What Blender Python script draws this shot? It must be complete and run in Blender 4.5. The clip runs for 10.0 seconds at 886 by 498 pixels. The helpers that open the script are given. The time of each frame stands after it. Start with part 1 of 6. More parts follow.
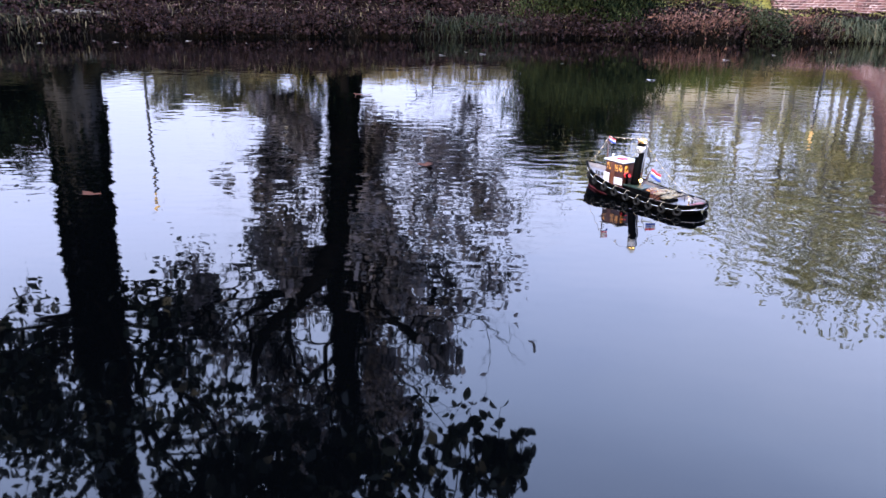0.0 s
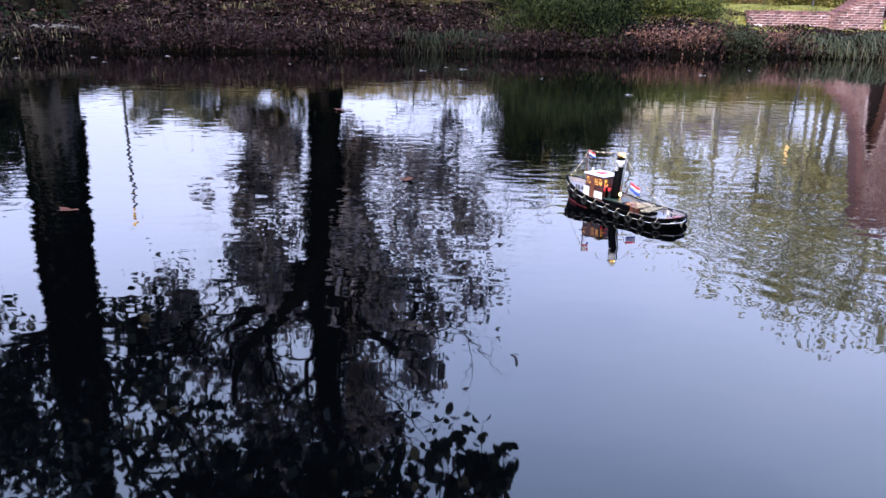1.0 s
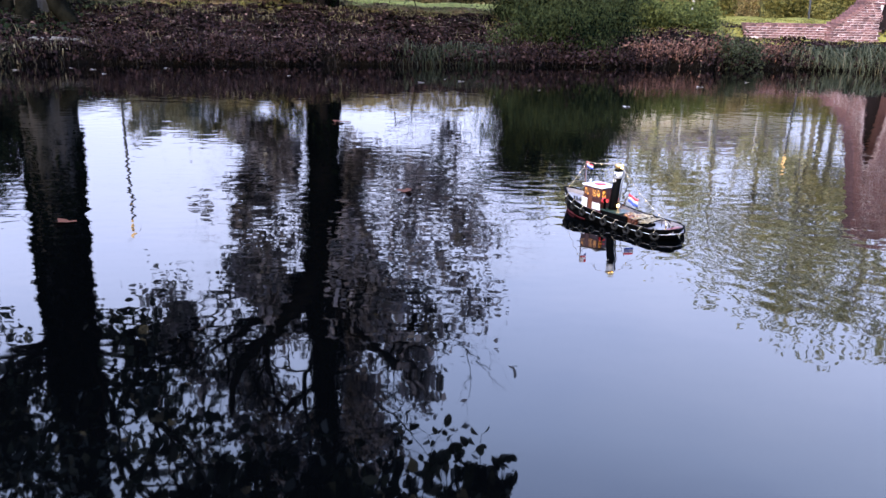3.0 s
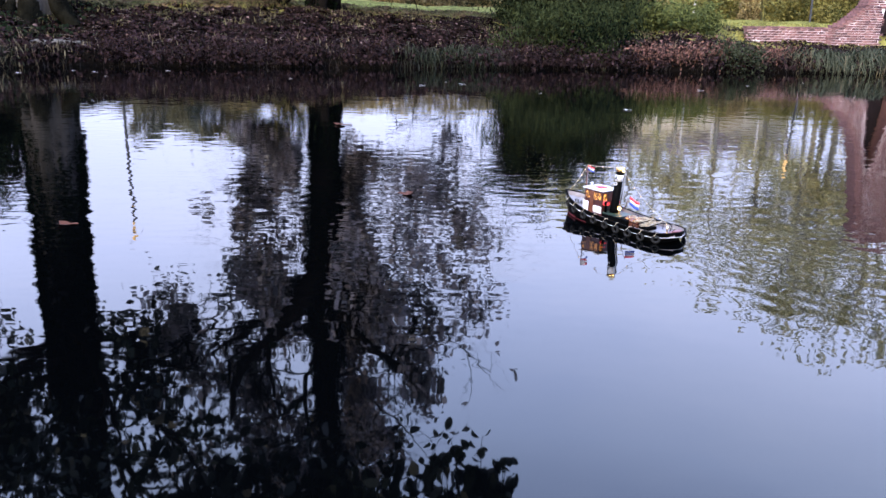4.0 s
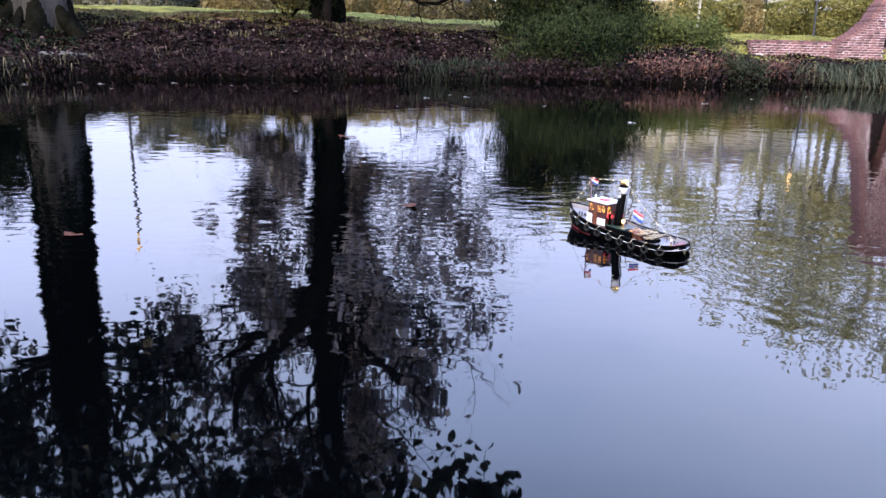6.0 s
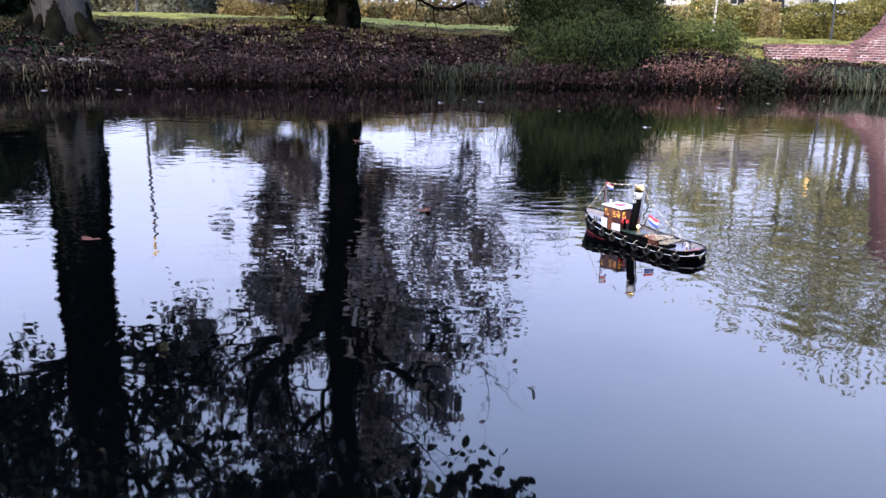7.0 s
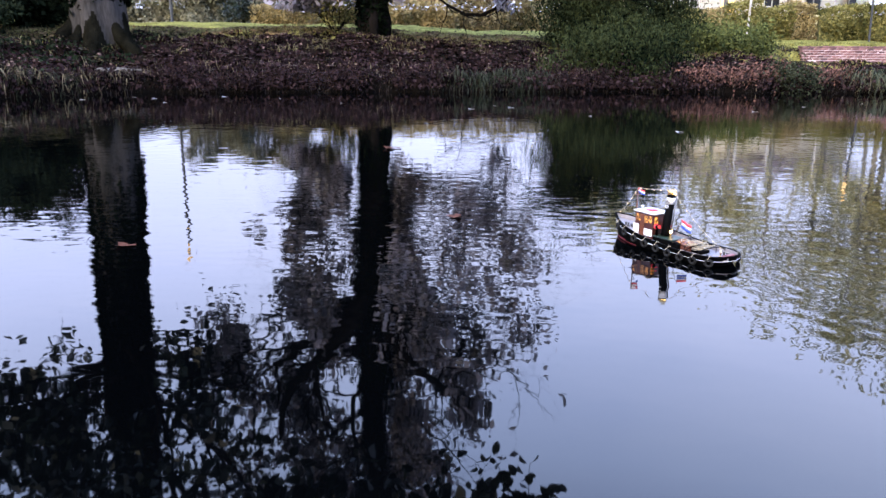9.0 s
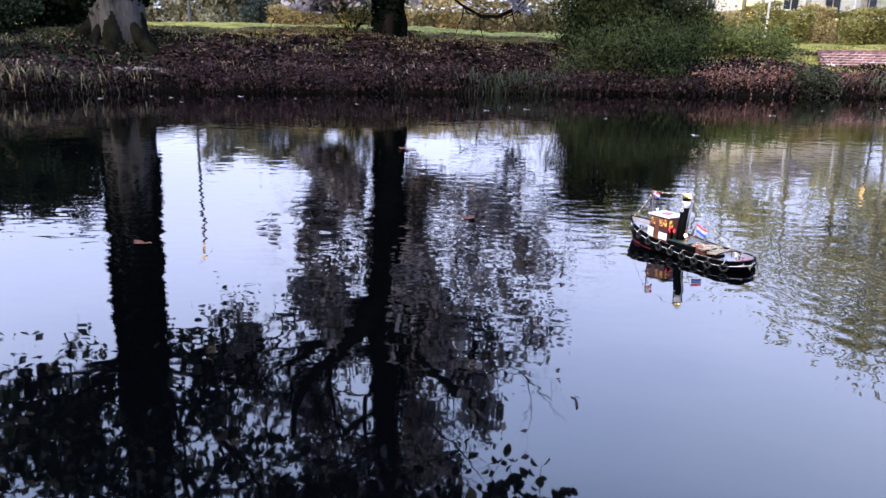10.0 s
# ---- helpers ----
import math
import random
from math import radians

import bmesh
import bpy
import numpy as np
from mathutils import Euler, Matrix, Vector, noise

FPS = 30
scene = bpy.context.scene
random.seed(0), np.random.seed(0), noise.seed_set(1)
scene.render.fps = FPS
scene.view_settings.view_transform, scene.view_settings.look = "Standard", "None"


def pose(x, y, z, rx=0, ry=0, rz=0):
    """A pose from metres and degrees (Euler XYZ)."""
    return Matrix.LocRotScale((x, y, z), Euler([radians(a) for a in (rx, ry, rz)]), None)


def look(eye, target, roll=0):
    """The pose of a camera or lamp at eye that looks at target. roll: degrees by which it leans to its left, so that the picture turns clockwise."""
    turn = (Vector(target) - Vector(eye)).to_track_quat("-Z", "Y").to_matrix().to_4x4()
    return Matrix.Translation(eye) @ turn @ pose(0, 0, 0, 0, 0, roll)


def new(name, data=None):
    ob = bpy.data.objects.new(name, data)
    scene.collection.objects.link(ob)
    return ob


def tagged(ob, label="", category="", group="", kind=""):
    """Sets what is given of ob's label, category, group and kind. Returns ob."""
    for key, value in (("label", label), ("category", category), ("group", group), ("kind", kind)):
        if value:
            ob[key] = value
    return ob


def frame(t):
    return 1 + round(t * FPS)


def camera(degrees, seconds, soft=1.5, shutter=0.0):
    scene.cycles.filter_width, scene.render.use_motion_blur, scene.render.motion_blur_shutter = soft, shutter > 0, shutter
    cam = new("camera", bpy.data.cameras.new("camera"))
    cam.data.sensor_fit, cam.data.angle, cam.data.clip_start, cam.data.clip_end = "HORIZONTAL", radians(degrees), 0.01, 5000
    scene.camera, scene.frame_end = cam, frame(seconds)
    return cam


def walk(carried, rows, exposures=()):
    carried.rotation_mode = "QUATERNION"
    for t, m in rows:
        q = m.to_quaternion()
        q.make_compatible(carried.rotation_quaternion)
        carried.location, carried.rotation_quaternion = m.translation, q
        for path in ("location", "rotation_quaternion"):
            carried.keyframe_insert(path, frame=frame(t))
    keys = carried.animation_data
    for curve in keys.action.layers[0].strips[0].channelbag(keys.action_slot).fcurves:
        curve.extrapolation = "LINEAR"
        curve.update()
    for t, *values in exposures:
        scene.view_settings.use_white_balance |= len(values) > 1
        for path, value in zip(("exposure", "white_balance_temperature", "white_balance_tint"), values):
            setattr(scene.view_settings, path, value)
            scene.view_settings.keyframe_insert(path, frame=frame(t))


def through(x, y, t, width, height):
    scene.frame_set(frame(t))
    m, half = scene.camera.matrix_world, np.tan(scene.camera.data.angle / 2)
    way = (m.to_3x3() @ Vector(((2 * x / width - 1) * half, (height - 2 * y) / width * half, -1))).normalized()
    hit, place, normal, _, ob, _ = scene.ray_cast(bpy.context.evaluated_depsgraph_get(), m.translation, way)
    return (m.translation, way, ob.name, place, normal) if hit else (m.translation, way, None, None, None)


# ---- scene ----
LENS = 60.99
cam = camera(LENS, 10.0, soft=1.5)
EYE = (0.0, 0.0, 1.345)
PATH = [
    (0.0, 71.127, -1.046, -0.381), (0.5, 71.706, -1.145, -1.183), (1.0, 72.244, -1.182, -1.825),
    (1.5, 72.637, -1.145, -2.118), (2.0, 72.901, -1.120, -2.125), (2.5, 73.019, -1.125, -2.045),
    (4.0, 73.321, -1.251, -1.858), (4.5, 73.474, -1.226, -1.829), (5.0, 73.681, -1.260, -1.842),
    (6.5, 74.462, -1.326, -1.127), (7.0, 74.585, -1.132, -0.468), (7.5, 74.667, -0.864, 0.228),
    (8.0, 74.805, -0.608, 0.697), (8.5, 74.906, -0.459, 1.169), (9.0, 74.991, -0.531, 1.745),
    (9.5, 75.024, -0.645, 2.305), (10.0, 75.073, -0.876, 2.898),
]
walk(cam, [(t, pose(*EYE, rx, ry, rz)) for t, rx, ry, rz in PATH], exposures=[(0.0, 2.25), (10.0, 2.25)])

# ---- sky and light: a bright overcast late afternoon ----
SKY_STRENGTH = 0.9
SUN_EL, SUN_AZ = 30.0, -152.0      # degrees; azimuth clockwise from +y
world = bpy.data.worlds.new("overcast_sky")
scene.world = world
world.use_nodes = True
wt = world.node_tree
wt.nodes.clear()
w_out = wt.nodes.new("ShaderNodeOutputWorld")
w_bg = wt.nodes.new("ShaderNodeBackground")
w_sky = wt.nodes.new("ShaderNodeTexSky")
w_sky.sky_type = 'NISHITA'
w_sky.sun_disc = False
w_sky.sun_elevation = radians(SUN_EL)
w_sky.sun_rotation = radians(SUN_AZ)
w_sky.air_density, w_sky.dust_density, w_sky.ozone_density = 1.0, 2.0, 2.0
w_gain = wt.nodes.new("ShaderNodeMix"); w_gain.data_type = 'RGBA'; w_gain.blend_type = 'MULTIPLY'
w_gain.inputs[0].default_value = 1.0
w_gain.inputs[7].default_value = (0.07, 0.07, 0.07, 1)
w_co = wt.nodes.new("ShaderNodeTexCoord")
w_map = wt.nodes.new("ShaderNodeMapping"); w_map.inputs["Scale"].default_value = (1.0, 1.0, 2.2)
w_noise = wt.nodes.new("ShaderNodeTexNoise")
w_noise.inputs["Scale"].default_value = 1.6
w_noise.inputs["Detail"].default_value = 4.0
w_ramp = wt.nodes.new("ShaderNodeValToRGB")      # thin cloud: a little brighter or dimmer
w_ramp.color_ramp.elements[0].position, w_ramp.color_ramp.elements[0].color = 0.30, (0.84, 0.88, 0.94, 1)
w_ramp.color_ramp.elements[1].position, w_ramp.color_ramp.elements[1].color = 0.70, (1.14, 1.10, 1.04, 1)
w_sep = wt.nodes.new("ShaderNodeSeparateXYZ")
w_grad = wt.nodes.new("ShaderNodeValToRGB")      # paler low down, bluer overhead
w_grad.color_ramp.elements[0].position, w_grad.color_ramp.elements[0].color = 0.0, (0.42, 0.45, 0.67, 1)
w_grad.color_ramp.elements[1].position, w_grad.color_ramp.elements[1].color = 1.0, (0.68, 1.0, 1.9, 1)
e_ = w_grad.color_ramp.elements.new(0.14); e_.color = (0.53, 0.56, 0.88, 1)
e_ = w_grad.color_ramp.elements.new(0.26); e_.color = (0.84, 0.93, 1.44, 1)
e_ = w_grad.color_ramp.elements.new(0.36); e_.color = (1.04, 1.21, 1.92, 1)
e_ = w_grad.color_ramp.elements.new(0.50); e_.color = (1.13, 1.43, 2.36, 1)
w_cloud = wt.nodes.new("ShaderNodeMix"); w_cloud.data_type = 'RGBA'; w_cloud.blend_type = 'MULTIPLY'
w_cloud.inputs[0].default_value = 1.0
wt.links.new(w_co.outputs["Generated"], w_sep.inputs[0])
wt.links.new(w_sep.outputs["Z"], w_grad.inputs["Fac"])
wt.links.new(w_grad.outputs["Color"], w_cloud.inputs[6])
wt.links.new(w_ramp.outputs["Color"], w_cloud.inputs[7])
w_mix = wt.nodes.new("ShaderNodeMix"); w_mix.data_type = 'RGBA'; w_mix.blend_type = 'MIX'
w_mix.inputs[0].default_value = 0.72
wl = wt.links.new
wl(w_co.outputs["Generated"], w_map.inputs["Vector"])
wl(w_map.outputs["Vector"], w_noise.inputs["Vector"])
wl(w_noise.outputs["Fac"], w_ramp.inputs["Fac"])
wl(w_sky.outputs["Color"], w_gain.inputs[6])
wl(w_gain.outputs[2], w_mix.inputs[6])
wl(w_cloud.outputs[2], w_mix.inputs[7])
wl(w_mix.outputs[2], w_bg.inputs["Color"])
w_bg.inputs["Strength"].default_value = SKY_STRENGTH
wl(w_bg.outputs["Background"], w_out.inputs["Surface"])

sun_data = bpy.data.lights.new("sun", 'SUN')
sun_data.energy, sun_data.angle, sun_data.color = 1.45, radians(14), (1.0, 0.83, 0.58)
sun = new("sun", sun_data)
_az, _el = radians(SUN_AZ), radians(SUN_EL)
sun.matrix_world = look((30 * math.sin(_az), 30 * math.cos(_az), 20), (0, 0, 20 - 30 * math.tan(_el)))


# ---- materials ----
def mat(name, c1, c2=None, rough=0.7, scale=6.0, fine=60.0, bump=0.2, metal=0.0, spec=0.5, island=0.0, objrand=0.0, dist=0.01, stretch=(1, 1, 1)):
    """A surface whose colour runs between c1 and c2 at two scales, with fine relief."""
    m = bpy.data.materials.new(name)
    m.use_nodes = True
    nt = m.node_tree
    b = nt.nodes["Principled BSDF"]
    b.inputs["Roughness"].default_value, b.inputs["Metallic"].default_value = rough, metal
    b.inputs["Specular IOR Level"].default_value = spec
    c2 = c2 or tuple(v * 0.7 for v in c1)
    co = nt.nodes.new("ShaderNodeTexCoord")
    mp = nt.nodes.new("ShaderNodeMapping"); mp.inputs["Scale"].default_value = stretch
    nt.links.new(co.outputs["Object"], mp.inputs["Vector"])
    n1 = nt.nodes.new("ShaderNodeTexNoise"); n1.inputs["Scale"].default_value = scale; n1.inputs["Detail"].default_value = 5
    n2 = nt.nodes.new("ShaderNodeTexNoise"); n2.inputs["Scale"].default_value = fine; n2.inputs["Detail"].default_value = 3
    for n in (n1, n2):
        nt.links.new(mp.outputs["Vector"], n.inputs["Vector"])
    add = nt.nodes.new("ShaderNodeMath"); add.operation = 'MULTIPLY_ADD'; add.inputs[1].default_value = 0.9
    sub = nt.nodes.new("ShaderNodeMath"); sub.operation = 'MULTIPLY_ADD'; sub.inputs[1].default_value = 2.0; sub.inputs[2].default_value = -0.95
    nt.links.new(n1.outputs["Fac"], sub.inputs[0])
    nt.links.new(n2.outputs["Fac"], add.inputs[0]); nt.links.new(sub.outputs[0], add.inputs[2])
    last = add.outputs[0]
    for amount, node, socket in ((island, "ShaderNodeNewGeometry", "Random Per Island"), (objrand, "ShaderNodeObjectInfo", "Random")):
        if amount:
            g = nt.nodes.new(node)
            k = nt.nodes.new("ShaderNodeMath"); k.operation = 'MULTIPLY_ADD'; k.inputs[1].default_value = amount
            k2 = nt.nodes.new("ShaderNodeMath"); k2.operation = 'SUBTRACT'; k2.inputs[1].default_value = amount / 2
            nt.links.new(g.outputs[socket], k.inputs[0]); nt.links.new(last, k.inputs[2])
            nt.links.new(k.outputs[0], k2.inputs[0])
            last = k2.outputs[0]
    mix = nt.nodes.new("ShaderNodeMix"); mix.data_type = 'RGBA'
    mix.inputs[6].default_value, mix.inputs[7].default_value = (*c1, 1), (*c2, 1)
    mix.clamp_factor = True
    nt.links.new(last, mix.inputs[0])
    nt.links.new(mix.outputs[2], b.inputs["Base Color"])
    if bump:
        bp = nt.nodes.new("ShaderNodeBump"); bp.inputs["Strength"].default_value = bump; bp.inputs["Distance"].default_value = dist
        nt.links.new(add.outputs[0], bp.inputs["Height"]); nt.links.new(bp.outputs["Normal"], b.inputs["Normal"])
    return m


def leafmat(name, c1, c2, through=0.35, rough=0.55, spec=0.0):
    """Leaves: each its own shade between c1 and c2, some light passing through."""
    m = mat(name, c1, c2, rough=rough, scale=0.8, fine=25, bump=0.0, island=1.0, spec=spec)
    nt = m.node_tree
    b = nt.nodes["Principled BSDF"]
    tr = nt.nodes.new("ShaderNodeBsdfTranslucent")
    ms = nt.nodes.new("ShaderNodeMixShader"); ms.inputs[0].default_value = through
    nt.links.new(b.inputs["Base Color"].links[0].from_socket, tr.inputs["Color"])
    nt.links.new(b.outputs[0], ms.inputs[1]); nt.links.new(tr.outputs[0], ms.inputs[2])
    nt.links.new(ms.outputs[0], nt.nodes["Material Output"].inputs["Surface"])
    return m


def glow(name, color, strength):
    m = bpy.data.materials.new(name)
    m.use_nodes = True
    b = m.node_tree.nodes["Principled BSDF"]
    b.inputs["Base Color"].default_value = (*color, 1)
    b.inputs["Emission Color"].default_value = (*color, 1)
    b.inputs["Emission Strength"].default_value = strength
    return m


def water_material():
    m = bpy.data.materials.new("pond_water")
    m.use_nodes = True
    nt = m.node_tree
    b = nt.nodes["Principled BSDF"]
    b.inputs["Base Color"].default_value = (0.0003, 0.0004, 0.0005, 1)
    b.inputs["Roughness"].default_value = 0.02
    b.inputs["IOR"].default_value = 1.333
    co = nt.nodes.new("ShaderNodeNewGeometry")
    heights = []
    # slow swell, cat's-paws and the fine ripple, longer across than along the view
    # the open middle is more ruffled than the sheltered near side
    sep = nt.nodes.new("ShaderNodeSeparateXYZ"); nt.links.new(co.outputs["Position"], sep.inputs[0])
    open_ = nt.nodes.new("ShaderNodeMapRange"); open_.interpolation_type = 'SMOOTHSTEP'
    open_.inputs["From Min"].default_value, open_.inputs["From Max"].default_value = 1.8, 4.8
    open_.inputs["To Min"].default_value, open_.inputs["To Max"].default_value = 0.13, 1.0
    nt.links.new(sep.outputs["Y"], open_.inputs["Value"])
    for sc, stretch, amount in ((1.0, (0.6, 1.0, 1.0), 0.0018), (2.6, (0.7, 1.0, 1.0), 0.0026), (5.0, (0.75, 1.0, 1.0), 0.0016), (11.0, (0.6, 1.0, 1.0), 0.0020), (22.0, (0.55, 1.0, 1.0), 0.0006)):
        mp = nt.nodes.new("ShaderNodeMapping"); mp.inputs["Scale"].default_value = stretch
        n = nt.nodes.new("ShaderNodeTexNoise"); n.inputs["Scale"].default_value = sc; n.inputs["Detail"].default_value = 0.0
        k = nt.nodes.new("ShaderNodeMath"); k.operation = 'MULTIPLY'; k.inputs[1].default_value = amount
        nt.links.new(co.outputs["Position"], mp.inputs["Vector"]); nt.links.new(mp.outputs["Vector"], n.inputs["Vector"])
        nt.links.new(n.outputs["Fac"], k.inputs[0])
        if sc > 3:
            k2 = nt.nodes.new("ShaderNodeMath"); k2.operation = 'MULTIPLY'
            nt.links.new(k.outputs[0], k2.inputs[0]); nt.links.new(open_.outputs["Result"], k2.inputs[1])
            k = k2
        heights.append(k.outputs[0])
    # some stretches of the pond lie calmer than others
    calm = nt.nodes.new("ShaderNodeTexNoise"); calm.inputs["Scale"].default_value = 0.28; calm.inputs["Detail"].default_value = 2
    nt.links.new(co.outputs["Position"], calm.inputs["Vector"])
    cr = nt.nodes.new("ShaderNodeMapRange")
    cr.inputs["From Min"].default_value, cr.inputs["From Max"].default_value = 0.35, 0.65
    cr.inputs["To Min"].default_value, cr.inputs["To Max"].default_value = 0.35, 1.1
    nt.links.new(calm.outputs["Fac"], cr.inputs["Value"])
    s = heights[0]
    for hgt in heights[1:]:
        a = nt.nodes.new("ShaderNodeMath"); a.operation = 'ADD'
        nt.links.new(s, a.inputs[0]); nt.links.new(hgt, a.inputs[1])
        s = a.outputs[0]
    k = nt.nodes.new("ShaderNodeMath"); k.operation = 'MULTIPLY'
    nt.links.new(s, k.inputs[0]); nt.links.new(cr.outputs["Result"], k.inputs[1])
    # the wake spreading behind the boat: short bent ripples, fading outwards
    wake = None
    for cx, cy, reach, sc, turn_, amp in ((1.66, 2.95, 0.75, 2.2, -31, 0.00035), (2.05, 3.75, 0.8, 2.6, -31, 0.0003), (1.50, 3.5, 0.45, 3.4, -20, 0.0004), (3.0, 4.4, 1.3, 2.0, 60, 0.0004)):
        d = nt.nodes.new("ShaderNodeVectorMath"); d.operation = 'DISTANCE'; d.inputs[1].default_value = (cx, cy, 0.245)
        nt.links.new(co.outputs["Position"], d.inputs[0])
        mp = nt.nodes.new("ShaderNodeMapping"); mp.inputs["Rotation"].default_value = (0, 0, radians(turn_))
        wv = nt.nodes.new("ShaderNodeTexWave"); wv.inputs["Scale"].default_value = sc; wv.inputs["Distortion"].default_value = 6.0
        wv.inputs["Detail"].default_value = 1.0; wv.inputs["Detail Scale"].default_value = 0.7
        nt.links.new(co.outputs["Position"], mp.inputs["Vector"]); nt.links.new(mp.outputs["Vector"], wv.inputs["Vector"])
        fall = nt.nodes.new("ShaderNodeMapRange"); fall.interpolation_type = 'SMOOTHSTEP'
        fall.inputs["From Min"].default_value, fall.inputs["From Max"].default_value = 0.1 * reach, reach
        fall.inputs["To Min"].default_value, fall.inputs["To Max"].default_value = amp, 0.0
        mu = nt.nodes.new("ShaderNodeMath"); mu.operation = 'MULTIPLY'
        nt.links.new(d.outputs["Value"], fall.inputs["Value"])
        nt.links.new(wv.outputs["Fac"], mu.inputs[0]); nt.links.new(fall.outputs["Result"], mu.inputs[1])
        a = nt.nodes.new("ShaderNodeMath"); a.operation = 'ADD'
        nt.links.new(k.outputs[0] if wake is None else wake, a.inputs[0]); nt.links.new(mu.outputs[0], a.inputs[1])
        wake = a.outputs[0]
    # the far bank shelters the water below it
    lee = nt.nodes.new("ShaderNodeMapRange"); lee.interpolation_type = 'SMOOTHSTEP'
    lee.inputs["From Min"].default_value, lee.inputs["From Max"].default_value = 3.5, 11.0
    lee.inputs["To Min"].default_value, lee.inputs["To Max"].default_value = 1.0, 0.42
    nt.links.new(sep.outputs["Y"], lee.inputs["Value"])
    k3 = nt.nodes.new("ShaderNodeMath"); k3.operation = 'MULTIPLY'
    nt.links.new(wake, k3.inputs[0]); nt.links.new(lee.outputs["Result"], k3.inputs[1])
    bp = nt.nodes.new("ShaderNodeBump"); bp.inputs["Strength"].default_value = 1.0; bp.inputs["Distance"].default_value = 1.0
    nt.links.new(k3.outputs[0], bp.inputs["Height"]); nt.links.new(bp.outputs["Normal"], b.inputs["Normal"])
    return m


WATER = water_material()
# near-black soil: the shade under the bank's overhang is put into this colour
UNDERCUT_SHADE = mat("shaded_undercut_soil", (0.005, 0.004, 0.003), (0.002, 0.0015, 0.0015), rough=0.9, scale=3, fine=30, bump=0.6, dist=0.03, spec=0.0)
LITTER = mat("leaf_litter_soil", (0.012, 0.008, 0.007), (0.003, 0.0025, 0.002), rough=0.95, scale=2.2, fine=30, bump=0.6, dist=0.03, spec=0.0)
LAWN = mat("lawn_turf", (0.20, 0.185, 0.052), (0.045, 0.042, 0.015), rough=1.0, scale=1.6, fine=14, bump=0.5, dist=0.03, spec=0.0)
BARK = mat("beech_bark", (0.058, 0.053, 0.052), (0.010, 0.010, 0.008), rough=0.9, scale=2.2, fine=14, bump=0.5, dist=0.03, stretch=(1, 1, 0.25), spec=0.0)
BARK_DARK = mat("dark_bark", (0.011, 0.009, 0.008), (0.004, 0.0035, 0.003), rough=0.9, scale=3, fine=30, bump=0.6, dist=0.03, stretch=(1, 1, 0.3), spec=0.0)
# brickwork darkened in its colour for the shade inside the ruin's recess
RECESS_SHADE = mat("shaded_recess_brickwork", (0.022, 0.016, 0.018), (0.010, 0.008, 0.009), rough=0.95, scale=5, fine=40, bump=0.5, spec=0.0)
MOSSY = mat("mossy_bark", (0.009, 0.0085, 0.006), (0.002, 0.002, 0.0015), rough=0.95, scale=4, fine=26, bump=0.7, dist=0.04, spec=0.0)
BIRCH = mat("pale_bark", (0.30, 0.28, 0.25), (0.10, 0.095, 0.085), rough=0.8, scale=4, fine=22, bump=0.3)
IVY = leafmat("ivy_leaf", (0.005, 0.008, 0.004), (0.002, 0.003, 0.002), 0.1)
LEAF_GREY = leafmat("late_autumn_leaf", (0.44, 0.39, 0.41), (0.025, 0.025, 0.025), 0.6, rough=0.35, spec=0.5)
LEAF_DARK = leafmat("dark_green_leaf", (0.016, 0.024, 0.013), (0.004, 0.007, 0.004), 0.2, rough=0.38, spec=0.25)
LEAF_YELLOW = leafmat("yellowing_leaf", (0.74, 0.66, 0.38), (0.25, 0.24, 0.11), 0.5)
LEAF_HEDGE = leafmat("hedge_leaf", (0.25, 0.22, 0.075), (0.05, 0.055, 0.02), 0.35)
LEAF_OLIVE = leafmat("dull_olive_leaf", (0.24, 0.225, 0.15), (0.05, 0.05, 0.034), 0.35)
LEAF_TAN = leafmat("tan_beech_leaf", (0.36, 0.28, 0.13), (0.11, 0.085, 0.045), 0.3)
LEAF_YEW = leafmat("yew_needle", (0.038, 0.047, 0.020), (0.001, 0.003, 0.002), 0.2)
LEAF_BRIGHT = leafmat("fresh_green_leaf", (0.145, 0.155, 0.048), (0.026, 0.036, 0.014), 0.3)
LEAF_FERN = leafmat("ferny_leaf", (0.056, 0.062, 0.036), (0.008, 0.011, 0.007), 0.2)
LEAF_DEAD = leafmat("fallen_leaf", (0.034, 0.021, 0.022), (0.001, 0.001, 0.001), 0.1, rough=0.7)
LEAF_PALE = leafmat("pale_dead_leaf", (0.17, 0.115, 0.105), (0.06, 0.038, 0.036), 0.1, rough=0.6)
REED = leafmat("reed_blade", (0.050, 0.053, 0.038), (0.012, 0.014, 0.011), 0.2)
STRAP = leafmat("sedge_leaf", (0.048, 0.052, 0.034), (0.009, 0.012, 0.008), 0.25)
SEDGE = leafmat("grey_green_sedge", (0.095, 0.10, 0.062), (0.014, 0.018, 0.012), 0.25)
LEAF_FALLEN = leafmat("tan_fallen_leaf", (0.20, 0.14, 0.075), (0.03, 0.02, 0.014), 0.15, rough=0.7)
LEAF_RUSSET = leafmat("russet_leaf", (0.20, 0.105, 0.080), (0.010, 0.006, 0.006), 0.2, rough=0.7)
TWIG_PALE = mat("pale_dead_twig", (0.12, 0.10, 0.09), (0.05, 0.04, 0.035), rough=0.9, scale=5, fine=40, bump=0, spec=0.0)
TWIG = mat("dead_twig", (0.030, 0.022, 0.019), (0.006, 0.005, 0.004), rough=0.9, scale=5, fine=40, bump=0, spec=0.1)
REED_DRY = leafmat("dry_grass_blade", (0.19, 0.155, 0.095), (0.03, 0.025, 0.015), 0.2)
FADED = leafmat("faded_grass_blade", (0.20, 0.175, 0.085), (0.035, 0.032, 0.018), 0.25)
GRASS = leafmat("grass_blade", (0.31, 0.285, 0.085), (0.05, 0.056, 0.016), 0.3)
